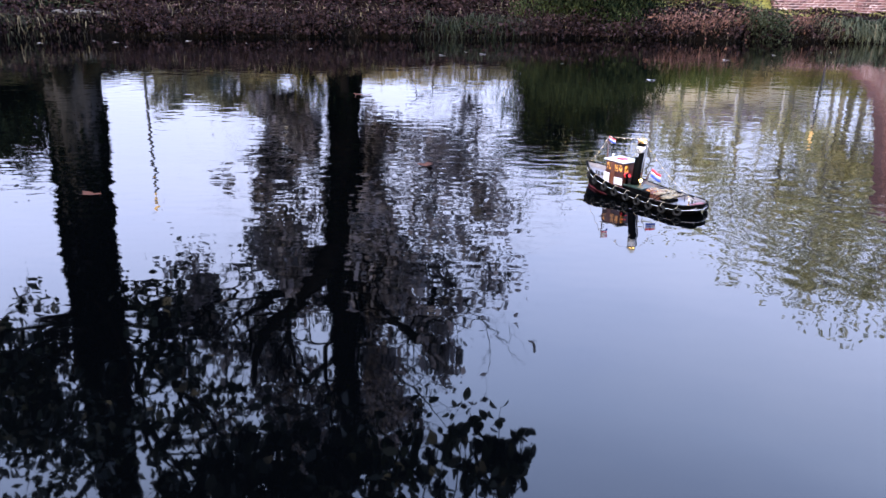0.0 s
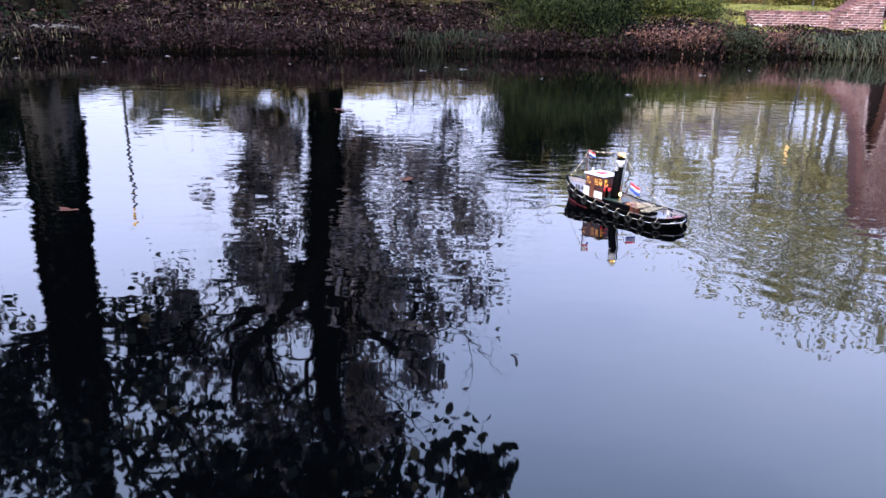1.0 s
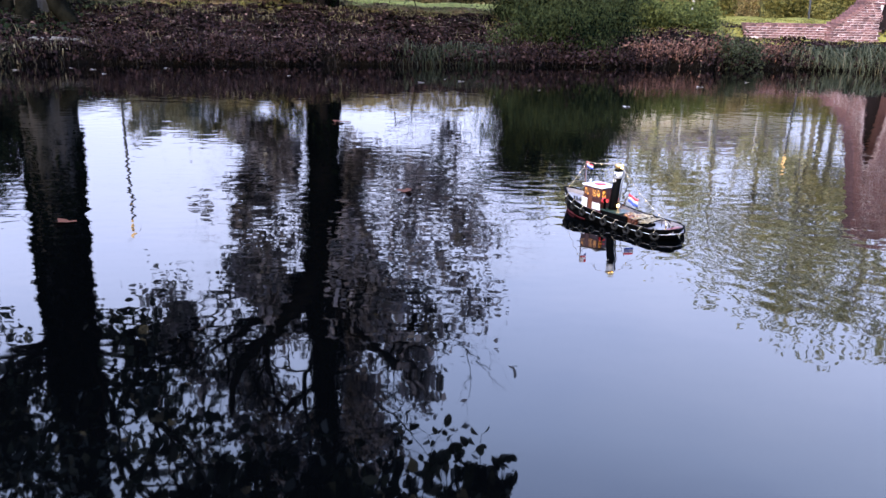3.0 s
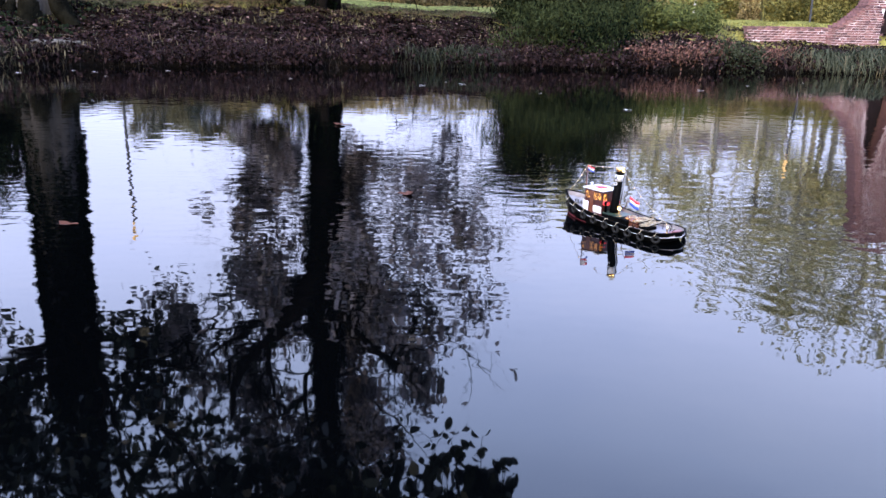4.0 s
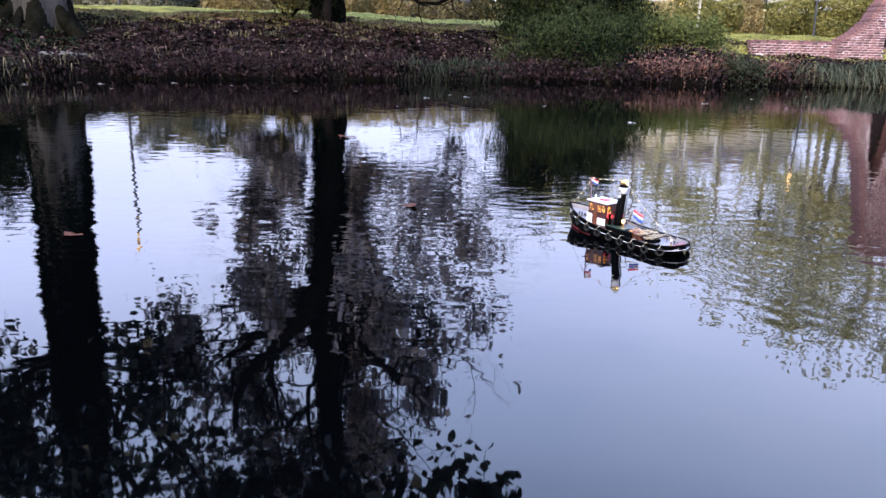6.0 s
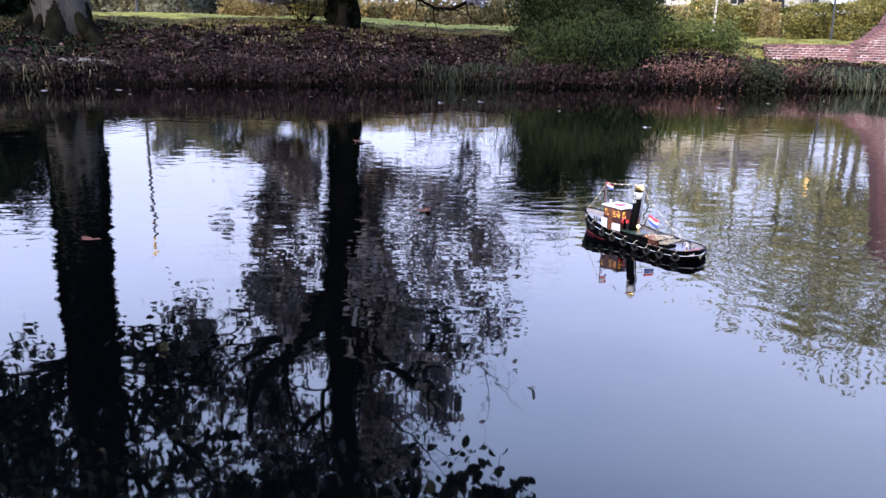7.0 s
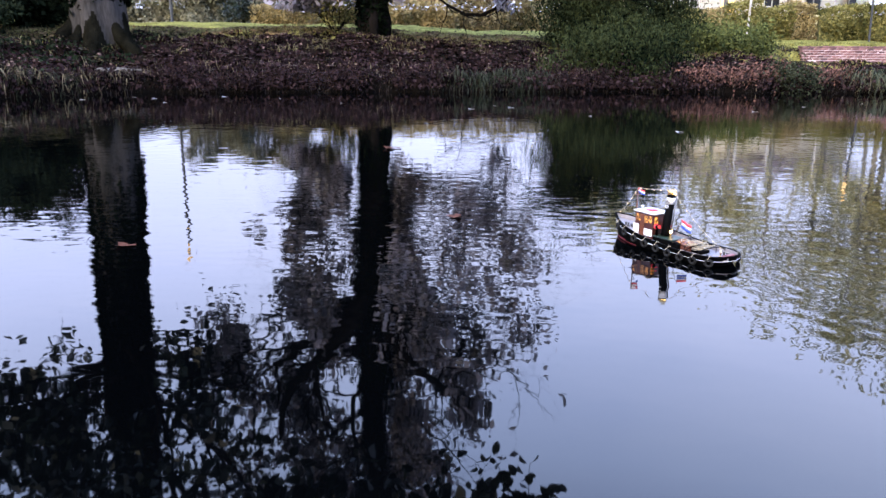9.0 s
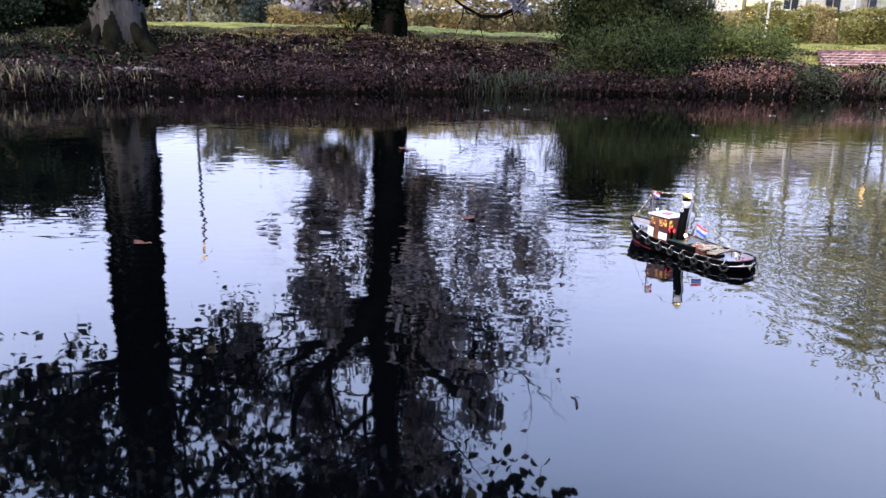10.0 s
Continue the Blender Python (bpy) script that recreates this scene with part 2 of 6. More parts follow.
LEAF_BUSH = leafmat("matt_evergreen_leaf", (0.020, 0.027, 0.015), (0.004, 0.007, 0.004), 0.2)
BRICK = mat("old_red_brick", (0.235, 0.125, 0.115), (0.060, 0.036, 0.038), rough=0.9, scale=9, fine=70, bump=0.5, objrand=0.7, dist=0.006, spec=0.1)
BRICK_REST = mat("old_red_brick_far", (0.215, 0.112, 0.105), (0.060, 0.034, 0.038), rough=0.9, scale=9, fine=70, bump=0.5, island=0.7, dist=0.006, spec=0.1)
MORTAR = mat("lime_mortar", (0.62, 0.52, 0.52), (0.36, 0.29, 0.28), rough=0.95, scale=5, fine=60, bump=0.5)
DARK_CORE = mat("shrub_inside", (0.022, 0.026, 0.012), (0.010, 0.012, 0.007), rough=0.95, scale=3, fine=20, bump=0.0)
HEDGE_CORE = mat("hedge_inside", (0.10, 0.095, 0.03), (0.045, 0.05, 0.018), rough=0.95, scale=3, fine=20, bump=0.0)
WOOD_WHITE = mat("weathered_white_paint", (0.48, 0.46, 0.43), (0.24, 0.22, 0.21), rough=0.7, scale=6, fine=50, bump=0.2)
STEEL_DARK = mat("dark_painted_steel", (0.03, 0.032, 0.034), (0.018, 0.018, 0.02), rough=0.5, scale=8, fine=60, bump=0.05)
PLASTER = mat("cream_render", (0.66, 0.60, 0.52), (0.5, 0.45, 0.39), rough=0.9, scale=1.5, fine=25, bump=0.1)
ROOF_TILE = mat("brown_roof_tile", (0.14, 0.085, 0.065), (0.07, 0.045, 0.04), rough=0.8, scale=3, fine=30, bump=0.4)
WINDOW_DARK = mat("window_glass_dark", (0.02, 0.022, 0.026), (0.012, 0.013, 0.015), rough=0.06, scale=1, fine=5, bump=0.0)
LOG_WOOD = mat("weathered_log", (0.11, 0.10, 0.092), (0.03, 0.026, 0.022), rough=0.9, scale=4, fine=50, bump=0.5, stretch=(0.3, 1, 1))


# ---- mesh helpers ----
def link_mesh(name, me, material, parent=None, label="", smooth=False):
    for mm in (material if isinstance(material, (list, tuple)) else [material]):
        me.materials.append(mm)
    if smooth:
        me.polygons.foreach_set("use_smooth", [True] * len(me.polygons))
    ob = new(name, me)
    if parent is not None:
        ob.parent = parent
    if label:
        ob["label"] = label
    return ob


def part(name, bm, material, parent=None, label="", smooth=False):
    me = bpy.data.meshes.new(name)
    bm.normal_update()
    bm.to_mesh(me)
    bm.free()
    return link_mesh(name, me, material, parent, label, smooth)


def arrays(name, verts, faces, material, parent=None, label="", smooth=False):
    """A mesh from an array of places and an array of corner numbers (all faces alike)."""
    verts, faces = np.asarray(verts, dtype=np.float32), np.asarray(faces, dtype=np.int32)
    me = bpy.data.meshes.new(name)
    k = faces.shape[1]
    me.vertices.add(len(verts)); me.vertices.foreach_set("co", verts.ravel())
    me.loops.add(faces.size); me.loops.foreach_set("vertex_index", faces.ravel())
    me.polygons.add(len(faces))
    me.polygons.foreach_set("loop_start", np.arange(0, faces.size, k, dtype=np.int32))
    me.update(calc_edges=True)
    me.validate()
    return link_mesh(name, me, material, parent, label, smooth)


def empty(name, at=(0, 0, 0), rz=0.0):
    e = new(name)
    e.empty_display_size = 0.1
    e.matrix_basis = pose(*at, 0, 0, rz)
    return e


def tube_data(points, radii, sides=6):
    """Rings of a tapering tube along a line of points: verts, quads."""
    P = np.asarray(points, float)
    R = np.asarray(radii, float)
    n = len(P)
    T_ = np.gradient(P, axis=0)
    T_ /= np.linalg.norm(T_, axis=1)[:, None] + 1e-9
    ref_ = np.array([0, 0, 1.0]) if abs(T_[0][2]) < 0.9 else np.array([1.0, 0, 0])
    A_ = np.cross(T_, ref_); A_ /= np.linalg.norm(A_, axis=1)[:, None] + 1e-9
    B_ = np.cross(T_, A_)
    th = np.linspace(0, 2 * np.pi, sides, endpoint=False)
    V = P[:, None] + R[:, None, None] * (np.cos(th)[None, :, None] * A_[:, None] + np.sin(th)[None, :, None] * B_[:, None])
    i, j = np.meshgrid(np.arange(n - 1), np.arange(sides), indexing="ij")
    a = (i * sides + j).ravel(); b = (i * sides + (j + 1) % sides).ravel()
    return V.reshape(-1, 3), np.stack([a, b, b + sides, a + sides], 1)


def tubes(name, lines, material, parent=None, label="", smooth=True):
    """Several tubes (points, radii, sides) in one mesh."""
    VV, FF, k = [], [], 0
    for pts, rad, sides in lines:
        v, f_ = tube_data(pts, rad, sides)
        VV.append(v); FF.append(f_ + k); k += len(v)
    return arrays(name, np.concatenate(VV), np.concatenate(FF), material, parent, label, smooth)


def leaf_arrays(centres, size, rng, aspect=0.55, flat=0.0, vary=0.4, down=None):
    """A folded four-cornered blade at every centre, turned at random; flat presses the normals towards up."""
    C = np.asarray(centres, float)
    n = len(C)
    ax = rng.normal(size=(n, 3))
    if flat:
        ax[:, 2] *= (1 - flat)
    if down is not None:
        ax = ax * 0.55 + np.asarray(down)
    ax /= np.linalg.norm(ax, axis=1)[:, None]
    up = rng.normal(size=(n, 3)); up[:, 2] += 2.5 * flat
    sd = np.cross(ax, up); sd /= np.linalg.norm(sd, axis=1)[:, None] + 1e-9
    nm = np.cross(sd, ax)
    L_ = size * (1 + vary * (rng.random(n) * 2 - 1))[:, None]
    fold = 0.18 * L_
    v = np.stack([C - ax * L_ * 0.5, C + sd * L_ * aspect * 0.5 + nm * fold * 0.5 - ax * L_ * 0.05,
                  C + ax * L_ * 0.5, C - sd * L_ * aspect * 0.5 + nm * fold * 0.5 - ax * L_ * 0.05], 1)
    return v.reshape(-1, 3), np.arange(4 * n).reshape(-1, 4)


def broad_leaf_arrays(centres, size, rng):
    """Oval leaves of eight corners, hanging by the tip."""
    C = np.asarray(centres, float)
    n = len(C)
    ax = rng.normal(size=(n, 3)) * 0.7 + np.array([0, 0, -0.6]); ax /= np.linalg.norm(ax, axis=1)[:, None]
    sd = np.cross(ax, rng.normal(size=(n, 3))); sd /= np.linalg.norm(sd, axis=1)[:, None]
    nm = np.cross(sd, ax)
    L_ = size * (0.6 + 0.7 * rng.random(n))[:, None]
    prof = [(-0.5, 0.0), (-0.28, 0.24), (0.05, 0.32), (0.3, 0.2), (0.5, 0.0), (0.3, -0.2), (0.05, -0.32), (-0.28, -0.24)]
    v = np.stack([C + ax * L_ * a + sd * L_ * b + nm * L_ * (0.35 * abs(b) - 0.15 * a * a) for a, b in prof], 1)
    return v.reshape(-1, 3), np.arange(8 * n).reshape(-1, 8)


def leaves(name, centres, size, material, parent=None, seed=0, label="", **kw):
    v, f_ = leaf_arrays(centres, size, np.random.default_rng(seed), **kw)
    return tagged(arrays(name, v, f_, material, parent, label), kind="stuff" if parent is None else "")


def arching(bases, reach, height, width, rng, bias=(0, 0), segs=6):
    """Long strap leaves that rise and bow over to below their foot: verts, quads."""
    Bp = np.asarray(bases, float)
    n = len(Bp)
    d = rng.normal(size=(n, 2)) + np.asarray(bias)
    d /= np.linalg.norm(d, axis=1)[:, None]
    d = np.concatenate([d, np.zeros((n, 1))], 1)
    s = np.stack([-d[:, 1], d[:, 0], np.zeros(n)], 1)
    rc = reach * (0.4 + 0.8 * rng.random(n))[:, None]
    h = height * (0.5 + 0.7 * rng.random(n))[:, None]
    rows = []
    for k in range(segs + 1):
        u = k / segs
        c = Bp + d * rc * u ** 1.3 + np.array([0, 0, 1.0]) * h * (2.6 * u - 3.0 * u * u)
        w = width * (0.6 + 1.2 * u * (1 - u)) * (1 - u ** 4 * 0.95)
        rows += [c - s * w, c + s * w]
    V = np.stack(rows, 1)
    F = np.stack([np.array([2 * k, 2 * k + 1, 2 * k + 3, 2 * k + 2]) for k in range(segs)])[None] + (np.arange(n) * 2 * (segs + 1))[:, None, None]
    return V.reshape(-1, 3), F.reshape(-1, 4)


def blades(bases, height, width, lean, rng, segs=3):
    """Bent grass blades: verts, quads."""
    Bp = np.asarray(bases, float)
    n = len(Bp)
    az = rng.random(n) * 2 * np.pi
    d = np.stack([np.cos(az), np.sin(az), np.zeros(n)], 1)
    s = np.stack([-np.sin(az), np.cos(az), np.zeros(n)], 1)
    h = height * (0.55 + 0.6 * rng.random(n))[:, None]
    ln = lean * (0.3 + rng.random(n))[:, None] * h
    rows = []
    for k in range(segs + 1):
        u = k / segs
        c = Bp + d * ln * u ** 1.8 + np.array([0, 0, 1.0]) * h * (u - 0.45 * (ln / h) * u ** 3)
        w = width * (1 - 0.92 * u)
        rows += [c - s * w, c + s * w]
    V = np.stack(rows, 1)
    F = []
    for k in range(segs):
        F.append(np.array([2 * k, 2 * k + 1, 2 * k + 3, 2 * k + 2]))
    F = np.stack(F)[None] + (np.arange(n) * 2 * (segs + 1))[:, None, None]
    return V.reshape(-1, 3), F.reshape(-1, 4)


def box(bm, x0, x1, y0, y1, z0, z1, bevel=0.0, m=None):
    """A box added to bm; bevel rounds its edges."""
    r = bmesh.ops.create_cube(bm, size=1.0, matrix=Matrix.Translation(((x0 + x1) / 2, (y0 + y1) / 2, (z0 + z1) / 2)) @ Matrix.Diagonal((x1 - x0, y1 - y0, z1 - z0, 1)))
    if bevel:
        es = list({e for v in r["verts"] for e in v.link_edges})
        r2 = bmesh.ops.bevel(bm, geom=es, offset=bevel, segments=2, affect='EDGES', profile=0.5)
        vs = list({v for f_ in r2["faces"] for v in f_.verts} | {v for v in r["verts"] if v.is_valid})
    else:
        vs = r["verts"]
    if m is not None:
        bmesh.ops.transform(bm, matrix=m, verts=vs)
    return bm


def lathe(bm, profile, seg=24, m=None):
    """A turned form from (radius, height) pairs."""
    rings = []
    for r, z in profile:
        rings.append([bm.verts.new((r * math.cos(a), r * math.sin(a), z)) for a in (2 * math.pi * k / seg for k in range(seg))])
    for a, b in zip(rings, rings[1:]):
        for k in range(seg):
            bm.faces.new((a[k], a[(k + 1) % seg], b[(k + 1) % seg], b[k]))
    bm.faces.new(list(reversed(rings[0]))); bm.faces.new(rings[-1])
    if m is not None:
        bmesh.ops.transform(bm, matrix=m, verts=[v for r in rings for v in r])
    return bm


# ---- the lie of the land ----
WALL_Y = 27.6
WATER_Z = 0.245
SHORE_X = [-90, -45, -19.57, -12.18, -9.66, -8.71, -7.49, -5.45, -2.83, 0.0, 2.88, 6.12, 8.16, 10.99, 13.87, 21.51, 45, 90]
SHORE_Y = [-30, 4.800000000000001, 12.45, 14.62, 15.45, 16.48, 17.84, 18.26, 18.96, 19.58, 20.05, 20.66, 20.73, 20.92, 20.73, 19.44, 11.200000000000001, -30]
CREST_X = [-90, -45, -22, -14, -11.2, -10.2, -8.9, -6.5, -3.4, 0, 3.5, 7.5, 10, 13.5, 17, 26, 45, 90]
CREST_Y = [-30, 6, 14, 16.8, 17.9, 19.3, 21.2, 21.8, 22.8, 23.7, 24.4, 25.3, 25.4, 25.7, 25.4, 23.5, 14, -30]


def fbm(x, y, s, seed=0.0):
    """Smooth value noise by sums of sines, for arrays."""
    x, y = np.asarray(x, float) * s + seed, np.asarray(y, float) * s - seed * 1.7
    return (np.sin(x * 1.7 + 1.3 * np.sin(y * 1.1)) + np.sin(y * 2.3 + 1.7 * np.sin(x * 0.9 + 2)) * 0.7 + np.sin((x + y) * 4.1 + 2 * np.sin(x * 2.2)) * 0.4) / 2.1


def shore(x):
    return np.interp(x, SHORE_X, SHORE_Y) + 0.14 * fbm(x, 0 * np.asarray(x, float), 1.3, 4.0)


def crest(x):
    """Where the slope ends and the lawn begins."""
    return np.interp(x, CREST_X, CREST_Y) + 3.4


def slope_d(x, y):
    """How far up the bank: 0 at the water, 3.4 at the crest, metres beyond it."""
    s0, c0 = shore(x), crest(x)
    return np.where(y < c0, (y - s0) * np.where(y > s0, 3.4 / np.maximum(c0 - s0, 1.0), 1.0), 3.4 + y - c0)


def slope_y(x, d):
    s0, c0 = shore(x), crest(x)
    return np.where(d < 0, s0 + d, np.where(d < 3.4, s0 + d * (c0 - s0) / 3.4, c0 + d - 3.4))


def bank_top(x):
    return np.interp(x, [-14, -7, -3, 3, 8, 14], [1.55, 1.72, 1.66, 1.5, 1.36, 1.34])


def ground_z(x, y):
    x, y = np.asarray(x, float), np.asarray(y, float)
    d = slope_d(x, y)
    # in front of the brick wall the bank stays lower
    low = np.clip((x - 9.6) / 1.2, 0, 1) * np.clip((WALL_Y + 0.15 - y) / 0.15, 0, 1)
    top = bank_top(x) * (1 - low) + 0.92 * low
    lip = WATER_Z + 0.24 + 0.09 * fbm(x, y, 0.8, 9.0)
    far = np.where(d < 0, WATER_Z + np.maximum(-0.7, d * 1.6 - 0.08),
                   np.where(d < 0.16, WATER_Z - 0.08 + (lip - WATER_Z + 0.08) * d / 0.16,
                            np.where(d < 3.4, lip + (top - lip) * (0.5 * np.sin(np.clip((d - 0.16) / 3.24, 0, 1) * np.pi / 2) + 0.5 * np.clip((d - 0.16) / 3.24, 0, 1)),
                                     top + np.clip(d - 3.4, 0, 13) * 0.052 + np.clip(d - 16.4, 0, 60) * 0.01)))
    far = far + np.where(d > 0.1, (0.06 + 0.06 * (d < 3.5)) * fbm(x, y, 1.6, 2.0) + (0.02 + 0.03 * (d < 3.5)) * fbm(x, y, 4.5, 1.0), 0)
    far = far + 0.10 * fbm(x, y, 0.42, 6.0) * np.clip(d - 1.6, 0, 1.5) / 1.5      # an uneven crest
    # the hollow at the beech's foot
    far = far - 0.55 * np.exp(-((x + 9.9) / 1.6) ** 2 - ((y - 20.4) / 1.6) ** 2) * (d > 0.3)
    near_d = -0.15 - y + 0.05 * fbm(x, y, 2.0, 3.0)
    near = WATER_Z + np.where(near_d < 0, np.maximum(-0.7, near_d * 1.2 - 0.05), np.minimum(-0.05 + near_d * 0.5, 0.12 + near_d * 0.02))
    return np.maximum(far, near)


def spaced(stops):
    out = []
    for (a, b, s) in stops:
        out += list(np.arange(a, b, s))
    return np.array(out + [stops[-1][1]])


gx = spaced([(-2600, -200, 200), (-200, -40, 16), (-40, -20, 1.5), (-20, 24, 0.2), (24, 50, 1.5), (50, 200, 16), (200, 2600, 200)])
gy = spaced([(-2600, -200, 200), (-200, -20, 15), (-20, -2, 1.5), (-2, 1, 0.2), (1, 12, 1.5), (12, 31, 0.14), (31, 60, 1.5), (60, 200, 14), (200, 2600, 200)])
GX, GY = np.meshgrid(gx, gy)
GZ = ground_z(GX, GY)
_i, _j = np.meshgrid(np.arange(len(gy) - 1), np.arange(len(gx) - 1), indexing="ij")
_a = (_i * len(gx) + _j).ravel()
ground = arrays("ground", np.stack([GX, GY, GZ], -1).reshape(-1, 3), np.stack([_a, _a + 1, _a + 1 + len(gx), _a + len(gx)], 1), [LITTER, LAWN, UNDERCUT_SHADE], smooth=True)
_cx, _cy = (gx[:-1] + gx[1:]) / 2, (gy[:-1] + gy[1:]) / 2
CX, CY = np.meshgrid(_cx, _cy)
lawn_from = np.interp(CX, [-14, -8, -3, 2, 7, 10, 14], [4.6, 3.4, 3.6, 3.0, 2.6, 1.7, 1.9]) + 0.7 * fbm(CX, CY, 0.9, 7.0) + 0.5 * fbm(CX, CY, 3.1, 2.0)
# slot 2 paints the undercut's shade as a dark strip along the waterline
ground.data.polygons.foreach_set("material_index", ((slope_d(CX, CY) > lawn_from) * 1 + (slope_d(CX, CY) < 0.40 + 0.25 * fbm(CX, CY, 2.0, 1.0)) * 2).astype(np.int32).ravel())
tagged(ground, "sloping pond bank with leaf litter below a green lawn", "ground", kind="structure")

water = arrays("water", [(-300, -0.6, WATER_Z), (300, -0.6, WATER_Z), (300, 30, WATER_Z), (-300, 30, WATER_Z)], [(0, 1, 2, 3)], WATER)
tagged(water, "calm dark pond water with fine ripples", "water", kind="structure")


# ---- trees ----
def grow(rng, p, d, length, r, level, lines, tips, wob=0.25, lift=0.05, kids=(5, 5, 4), ratio=0.55, spread=0.9):
    """A bough and all that grows from it. lines collects its tubes, tips the places for leaves."""
    n = 7 if level < 2 else 5
    pts, rad = [np.array(p, float)], [r]
    d = np.array(d, float); d /= np.linalg.norm(d)
    for k in range(n - 1):
        d = d + rng.normal(size=3) * wob * 0.45 + np.array([0, 0, lift])
        d /= np.linalg.norm(d)
        pts.append(pts[-1] + d * length / (n - 1))
        rad.append(r * (1 - 0.8 * (k + 1) / (n - 1)))
    lines.append((pts, rad, 8 if level == 0 else 6 if level == 1 else 4))
    if level >= len(kids):
        tips += pts[1:]
        return
    for k in range(kids[level]):
        u = 0.25 + 0.75 * (k + rng.random()) / kids[level]
        i = min(int(u * (n - 1)), n - 2)
        q = pts[i] + (pts[i + 1] - pts[i]) * (u * (n - 1) - i)
        side = rng.normal(size=3); side -= d * side.dot(d); side /= np.linalg.norm(side)
        dd = (pts[i + 1] - pts[i]); dd /= np.linalg.norm(dd)
        grow(rng, q, dd * (1 - 0.45 * spread) + side * spread, length * ratio * (0.7 + 0.6 * rng.random()), rad[i] * 0.6, level + 1, lines, tips, wob, lift, kids, ratio, spread)


def trunk_mesh(name, pts, rad, material, parent, seed=0, flare=1.6, sides=20, ridges=0.08, moss=None):
    """A tapering trunk with a flared, ridged foot."""
    P, R = np.asarray(pts, float), np.asarray(rad, float)
    n = 240 if moss else 40
    u = np.linspace(0, 1, len(P)); t = np.linspace(0, 1, n) ** (2.6 if moss else 1.5)
    Q = np.stack([np.interp(t, u, P[:, k]) for k in range(3)], 1)
    q = np.interp(t, u, R)
    v, f_ = tube_data(Q, q, sides)
    V = v.reshape(n, sides, 3)
    ang = np.arange(sides) / sides * 2 * np.pi
    hgt = Q[:, 2] - Q[0, 2]
    foot = np.exp(-np.maximum(hgt - 0.75, 0) / (0.75 * R[0]))[:, None]
    lobes = (0.5 + 0.5 * np.cos(ang * 5 + seed)) ** 2 * 0.8 + 0.3 * np.cos(ang * 3 + seed * 2)
    bump_ = 1 + foot * (flare - 1) * (0.05 + 0.75 * lobes[None]) + ridges * (0.5 * np.cos(ang * 7 + 3 * np.sin(hgt[:, None] * 0.6) + seed) + 0.5 * np.cos(ang * 4 - hgt[:, None] * 0.5))
    if moss:      # five broad roots, mossy up to a wavering line
        lobes = (0.5 + 0.5 * np.cos(ang * 5 + 2.44)) ** 1.5
        foot = np.exp(-np.maximum(hgt - 0.7, 0) / 0.42)[:, None]
        bump_ = 1 + foot * (flare - 1) * (0.10 + 0.70 * lobes[None]) + 0.03 * np.cos(ang * 7 + 3 * np.sin(hgt[:, None] * 0.6))
    V = Q[:, None] + (V - Q[:, None]) * bump_[..., None]
    ob = arrays(name, V.reshape(-1, 3), f_, [material, moss] if moss else material, parent, smooth=True)
    if moss:
        i, j = np.meshgrid(np.arange(n - 1), np.arange(sides), indexing="ij")
        line = 0.80 + 1.15 * lobes[None] ** 0.7 + 0.10 * np.sin(ang * 11 + 1)[None] + 0.06 * np.sin(ang * 23)[None]
        ob.data.polygons.foreach_set("material_index", (hgt[i] < line[0][j]).astype(np.int32).ravel())
    return ob


def spread_tips(rng, tips, per, radius):
    T_ = np.asarray(tips)
    c = np.repeat(T_, per, 0)
    return c + rng.normal(size=c.shape) * radius


def tree(name, label, trunk, rad, limbs, bark, leaf, leaf_size, per, puff, seed=0, kids=(5, 5, 4), group="", flare=1.6, wob=0.3, lift=0.03, ratio=0.55, keep=None, spread=0.9, limb_bark=None, moss=None):
    """trunk: points; limbs: (height share, direction, length, radius)."""
    rng = np.random.default_rng(seed)
    t = empty(name, (trunk[0][0], trunk[0][1], trunk[0][2] * 1.057 - 0.08))
    tagged(t, label, "tree", group)
    P = np.asarray(trunk, float)
    P[:, 2] = P[:, 2] * 1.057 - 0.08
    o = P[0].copy()
    trunk_mesh("trunk", P - o, rad, bark, t, seed, flare, 110 if moss else 20, moss=moss)
    tips = []
    u = np.linspace(0, 1, len(P))
    for s, d, length, r in limbs:
        lines, mine = [], []
        q = np.array([np.interp(s, u, P[:, k]) for k in range(3)]) - o
        grow(rng, q, d, length, r, 0, lines, mine, wob=wob, lift=lift, kids=kids, ratio=ratio, spread=spread)
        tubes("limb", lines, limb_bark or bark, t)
        tips += mine
    c = spread_tips(rng, tips, per, puff)
    if keep is not None:
        c = c[keep(c + o)]
    leaves("crown", c, leaf_size, leaf, t, seed, aspect=0.6)
    return t


def clumpy(c, s, cut, seed=0.0):
    """Keeps leaves in uneven masses with gaps of sky between."""
    return fbm(c[:, 0] + 0.5 * c[:, 1], c[:, 2] + 0.3 * c[:, 1], s, seed) + 0.35 * fbm(c[:, 0] - c[:, 1], c[:, 2], 3.1 * s, seed + 3) > cut


def round_limbs(rng, count, lo, hi, length, r, up=(0.1, 0.8)):
    out = []
    for k in range(count):
        s = lo + (hi - lo) * (k + 0.5) / count
        a = k * 2.4 + rng.random() * 0.8
        out.append((s, (math.cos(a), math.sin(a), up[0] + (up[1] - up[0]) * rng.random()), length * (1.15 - 0.6 * s) * (0.8 + 0.4 * rng.random()), r * (1.2 - 0.7 * s)))
    return out


